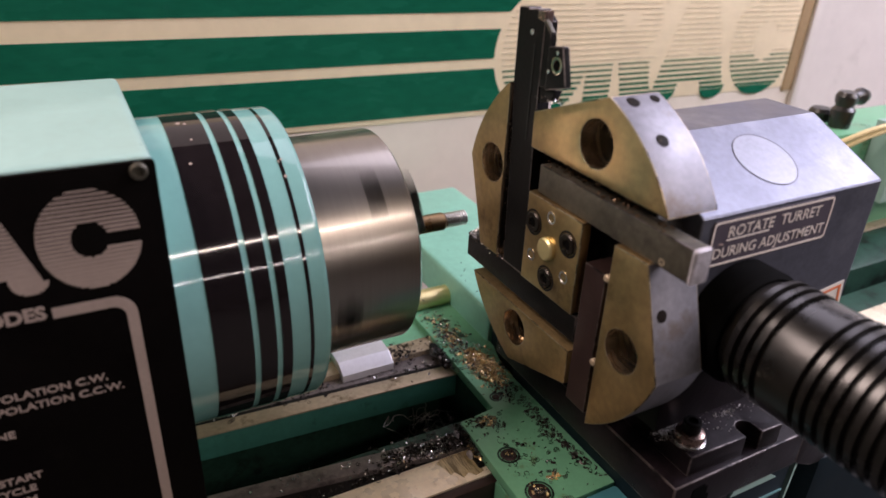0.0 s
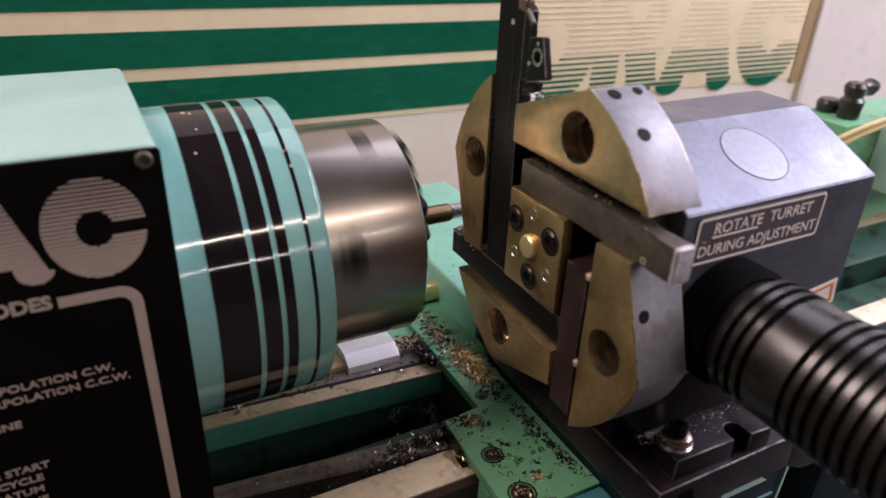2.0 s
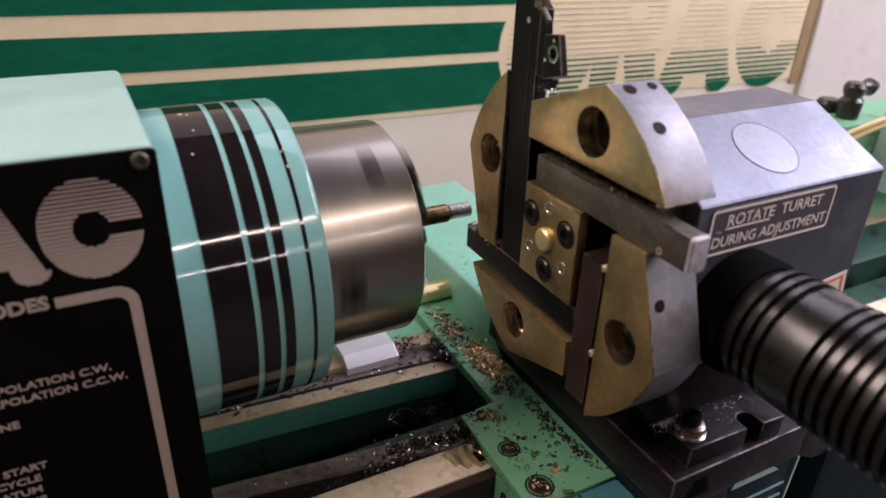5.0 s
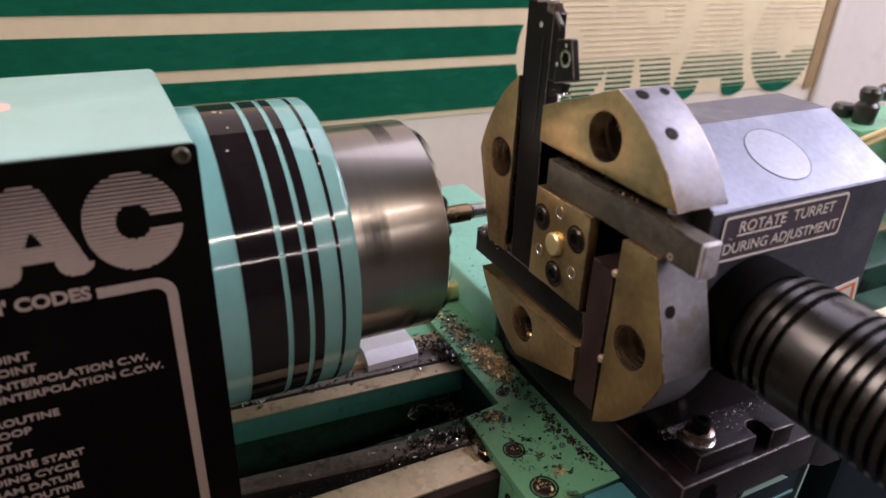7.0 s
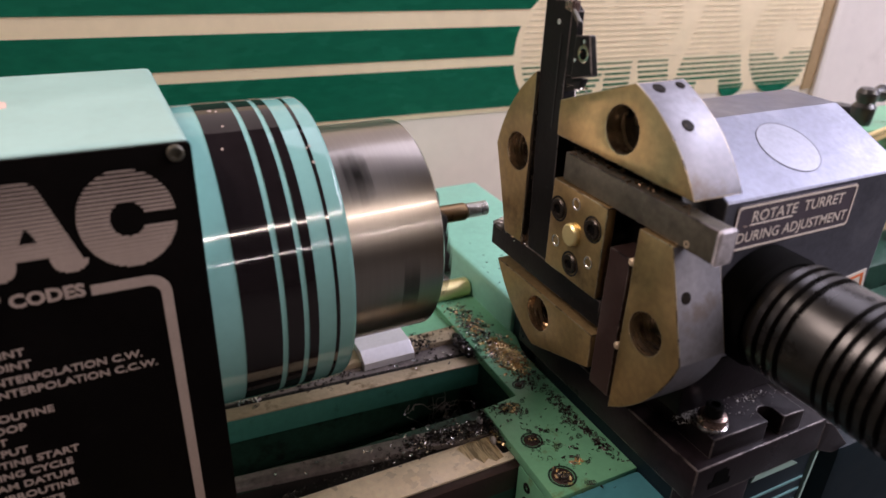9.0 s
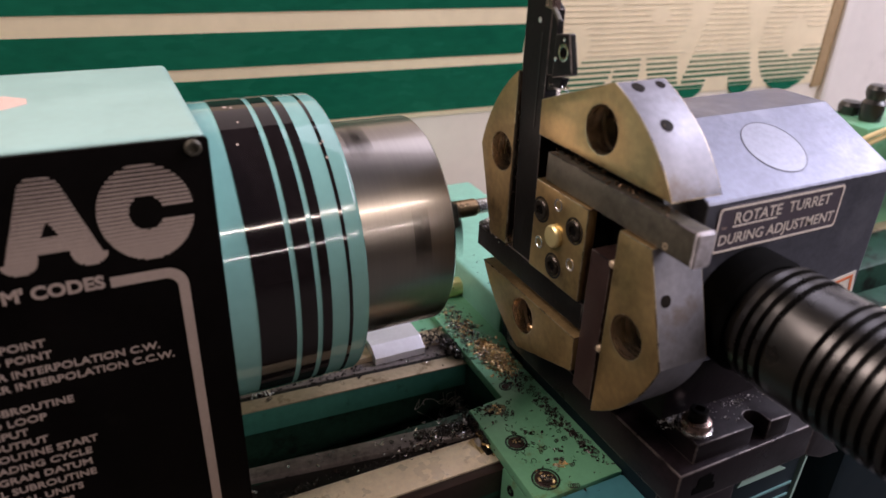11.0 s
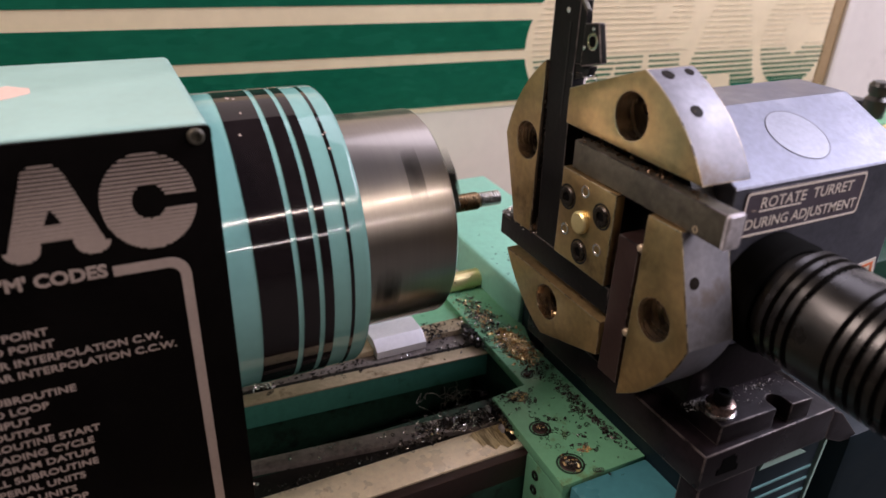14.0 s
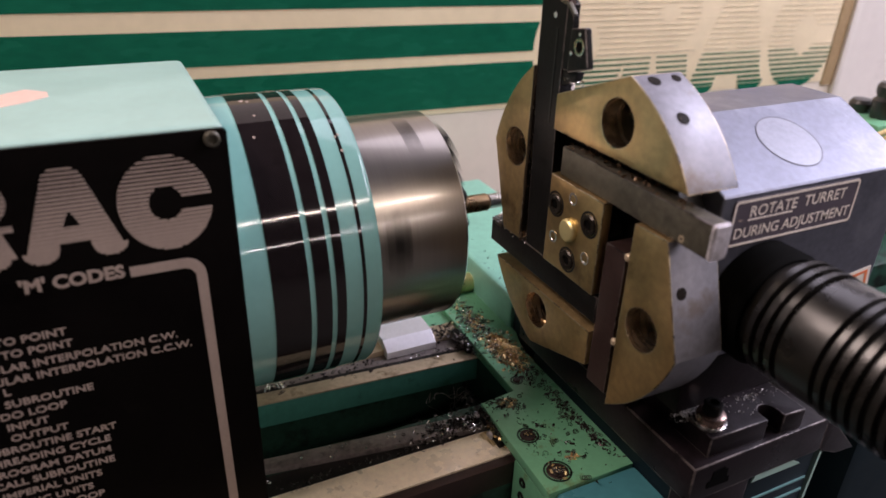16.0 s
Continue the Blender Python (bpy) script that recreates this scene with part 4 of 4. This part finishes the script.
SWARF = [
    chips("golden_swarf", SWARF_GOLD, "heap of golden brown chips on the carriage", [(60.8, -9, -91, 3.9, 7.5, 4.5, 1000), (60, -22, -91, 3.4, 6, 1.5, 160), (58, 22, -91, 4.0, 14, 1.5, 170), (38.5, -51.5, -91, 2.5, 2, 0.2, 26), (35.3, -77.1, -90.4, 1.6, 1.6, 0.4, 8), (35.2, -103, -90.4, 2.2, 2.2, 0.5, 12), (46, -98, -91, 2.2, 1.3, 0.4, 14), (24.5, -60, -96, 0.8, 7, 2, 60)], 0.78, 3, 0.5),
    chips("dark_swarf", SWARF_DARK, "dark oily chips strewn over the carriage", [(59.6, -10, -91, 5.0, 9.5, 1.6, 220), (58.5, 20, -91, 4.8, 15, 1.6, 300), (64.4, -62, -91, 1.5, 14, 0.8, 150), (65.5, -92, -91, 1.5, 10, 0.8, 110), (47, -84, -91, 11, 15, 0.2, 46), (36, -51, -91, 5, 3, 0.3, 90), (60, -34, -91, 4, 6, 0.6, 120), (35.3, -77.1, -90.4, 2, 2, 0.3, 24), (35.2, -103, -90.4, 2.6, 2.6, 0.3, 34), (92, 48, -69.3, 7, 14, 0.1, 26), (84, 20, -69.3, 3, 8, 0.1, 10), (24.6, -58, -94, 1.2, 8, 2.5, 260), (44.5, 12, -93, 1.8, 7, 2.5, 300)], 0.72, 4),
    chips("pale_swarf", SWARF_PALE, "bright steel specks over the carriage", [(35.2, -103, -90.4, 2.2, 2.2, 0.5, 12), (46, -98, -91, 2.2, 1.3, 0.4, 10), (60.4, -9, -91, 4.2, 8, 4.4, 420), (58, 20, -91, 5.5, 15, 2.0, 260), (48, -75, -91, 12, 20, 0.2, 26), (62, -58, -91, 4, 18, 0.3, 34), (45, 12, -92, 1.5, 6, 2.5, 24)], 0.55, 5),
    curls("curled_swarf", SWARF_DARK, "dark coiled turnings strewn over the carriage", [(48, -86, -91, 9, 10, 34), (58, 8, -91, 5, 18, 70), (62, -62, -91, 3, 18, 40), (45, -60, -91, 8, 8, 10)], 12),
]
chips("way_swarf", SWARF_DARK, "dark chips lying on the slideways", [(4, -51, -97, 13, 3.0, 1.4, 420), (15, -53, -97, 5, 2.5, 2.2, 260), (-30, -55, -98.5, 45, 1.5, 0.5, 160), (30, 10, -97, 14, 3, 0.4, 70), (-35, 16, -97, 30, 1.2, 0.3, 70), (24, 24, -93.6, 6, 5, 1.5, 120)], 0.85, 6)
curls("way_curls", SWARF_DARK, "dark coiled turnings lying on the slideways", [(0, -47, -97, 18, 4, 46), (-20, 12, -97, 30, 3, 26)], 13)
chips("way_specks", SWARF_PALE, "pale specks lying on the slideways", [(2, -51, -97, 13, 3.0, 1.2, 220), (14, -53, -97, 5, 2.5, 1.8, 140), (-45, -48, -97, 25, 5, 0.2, 30), (-78, 16, -97, 4, 1.2, 1.2, 30), (14, 13, -97, 14, 3, 0.3, 25)], 0.7, 7)
def tangle(name, mat, label, cx, cy, cz, size, rise, loops, seed):
    """A loose tangle of long thin turnings."""
    rnd = random.Random(seed)
    bm = bmesh.new()
    for _ in range(loops):
        p = Vector((cx + rnd.gauss(0, size), cy + rnd.gauss(0, size), cz + rnd.uniform(0, rise)))
        ctrl = []
        for i in range(6):
            ctrl.append(p.copy())
            p = p + Vector((rnd.gauss(0, 1), rnd.gauss(0, 1), rnd.gauss(0, 0.5))) * size * 0.7
            p.z = max(p.z, cz + 0.3)
        tube(curve_points(ctrl, 7), rnd.uniform(0.12, 0.22), 4, bm)
    return tagged(part(name, bm, mat), label, "swarf", kind="stuff")


tangle("pit_swarf", STRAND, "dull grey tangled turnings down in the bed", 28, -2, -149.6, 5.5, 27, 40, 21)
bm = tube(curve_points([(-85, 13.6, -96.8), (-83.5, 15.5, -95.4), (-81, 16.6, -93.2), (-78.4, 16.2, -93.0), (-76.4, 14.4, -94.6), (-75.4, 12.4, -96.8)], 8), 0.5, 6)
tube(curve_points([(-82.4, 14.2, -96.9), (-80.6, 16.4, -94.6), (-78.2, 15.4, -94.8), (-77, 13.2, -96.9)], 8), 0.35, 6, bm)
tagged(part("strand_swarf", bm, SWARF_PALE), "bright curled strand on the rear slideway", "swarf", kind="stuff")
curls("gib_swarf", SWARF_PALE, "bright curled turnings on the front slideway", [(-62, -42, -97, 3, 1.2, 3), (-33, -45, -97, 1.2, 1.5, 2)], 22)
TIP_SWARF = chips("tip_swarf", SWARF_PALE, "grey chips crusted on the threading tool", [(45.5, -21.5, 0.6, 2.4, 2.2, 4.0, 260), (44.0, -40, 0.5, 1.4, 9, 0.9, 130), (43.0, -67.5, 78.6, 1.4, 3.6, 2.6, 50)], 0.55, 8)
SLIDE_SWARF = chips("slide_swarf", STRAND, "dull grey chips on the clamp plate", [(70, -135.5, -42, 4.5, 1.6, 1.0, 120), (92, -137, -42, 10, 4, 0.2, 46), (76, -141, -41.9, 4, 4, 0.2, 30), (68.5, -138, -42, 2, 2.5, 0.6, 70), (101, -138, -42, 7, 3, 0.2, 60)], 0.4, 9)
BLOCK_SWARF = chips("block_swarf", SWARF_BROWN, "brown chips caught between tool bar and clamp block", [(46, -82, 53.6, 2.6, 7, 0.8, 70), (46, -112, 53.6, 2.6, 14, 0.7, 90), (44.5, -66, 79.5, 1.6, 3, 1.2, 60), (44, -49, 0.6, 1.2, 12, 0.4, 80)], 0.6, 14)


# ---------------------------------------------------------------- machine end beyond the turret
def end_unit():
    t = thing("end_bearing_unit", "green painted end unit with a black knob and yellow wires", "bearing unit")
    part("casing", box(396, 600, 30, 78, -200, -5, 3), GREEN, t)
    part("plug", lathe("z", [(-5, 0), (-5, 9), (2, 9.5), (5, 7.5), (6, 0)], 422, 66, 20), RUBBER, t, "black plug")
    part("terminal_box", box(440, 600, 6, 29.8, -60, 4, 2), CYAN, t, "pale turquoise terminal box")
    part("knob", lathe("z", [(-5, 0), (-5, 8), (9, 9), (12, 6.5), (15, 8), (20, 8.4), (23, 6.5), (24, 0)], 419, 46, 20), RUBBER, t, "black knurled knob")
    part("knob_arm", lathe("x", [(420, 0), (420, 4), (433, 5), (436, 7), (442, 5), (442, 0)], 46, 18, 16), RUBBER, t)
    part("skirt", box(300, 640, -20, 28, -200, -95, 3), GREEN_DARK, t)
    for k in range(2):
        pts = curve_points([(372, 30, -26 + 7 * k), (395, 22, -12 + 6 * k), (430, 14, 0 + 4 * k), (500, 4, 8)])
        part("wire", tube(pts, 2.0), WIRE, t, "pale yellow wire")
    return t


end_unit()


# ---------------------------------------------------------------- movement
def motions():
    # carriage travel (mm along the bed) and tool feed (mm across), pass after pass
    travel = [(0.0, 0.0), (0.5, -3.9), (1.0, -8.0), (1.5, -12.3), (1.7, -12.7), (2.1, -12.7), (2.5, -9.9), (3.0, -4.95), (3.5, -0.25), (3.75, 2.1), (4.0, 2.2), (4.3, 2.1),
              (4.67, 0.0), (5.17, -4.1), (5.67, -8.6), (6.0, -11.5), (6.2, -12.6), (6.5, -12.6), (6.8, -12.4), (7.0, -11.1), (7.5, -6.1), (8.0, -1.2), (8.4, 2.0), (8.6, 2.1), (9.0, 2.0),
              (9.33, 0.0), (9.83, -4.1), (10.33, -8.6), (10.75, -12.3), (10.95, -12.7), (11.3, -12.6), (11.5, -12.1), (12.0, -7.4), (12.5, -2.55), (13.0, 2.25), (13.3, 2.3), (13.6, 2.1),
              (14.0, 0.05), (14.5, -4.2), (15.0, -8.65), (15.4, -12.3), (15.6, -12.65), (16.0, -12.4)]
    feed = [(0.0, 0.1), (0.5, 0.25), (1.6, 0.5), (1.8, 0.2), (2.0, -1.1), (2.2, -1.9), (2.5, -1.95), (3.75, -1.75), (3.95, -0.8), (4.15, 0.4), (6.25, 0.6), (6.5, -0.5), (6.75, -1.75), (7.5, -2.0),
            (8.4, -1.75), (8.6, -1.1), (8.85, 0.35), (9.0, 0.45), (10.9, 0.45), (11.1, -0.9), (11.3, -1.9), (13.0, -1.8), (13.2, -0.8), (13.4, 0.3), (13.5, 0.38), (15.5, 0.27), (15.75, -0.9), (16.0, -1.8)]

    def at(rows, t):
        for (a, p), (b, q) in zip(rows, rows[1:]):
            if a <= t <= b:
                return p + (q - p) * (t - a) / (b - a)
        return rows[-1][1]

    times = sorted({t for t, _ in travel} | {t for t, _ in feed})
    along = [(t, pose(x * MM, 0, 0)) for t, x in travel]
    both = [(t, pose(at(travel, t) * MM, at(feed, t) * MM, 0)) for t in times]
    for ob in (CARRIAGE, *SWARF):
        walk(ob, along)
    for ob in (CROSS, TURRET_OB, *TOOLS, TIP_SWARF, SLIDE_SWARF, BLOCK_SWARF):
        walk(ob, both)
    # spindle: about 428 turns a minute
    drift = [(0.0, 0.0), (9.0, 0.0), (11.5, -7.0), (13.0, -7.0), (13.5, 40.0), (16.0, 40.0)]
    spin = [(k / FPS, pose(0, 0, 0, -46 + 85.53 * k - at(drift, k / FPS))) for k in range(16 * FPS + 1)]
    for ob in (CHUCK, STUD):
        walk(ob, spin)


motions()
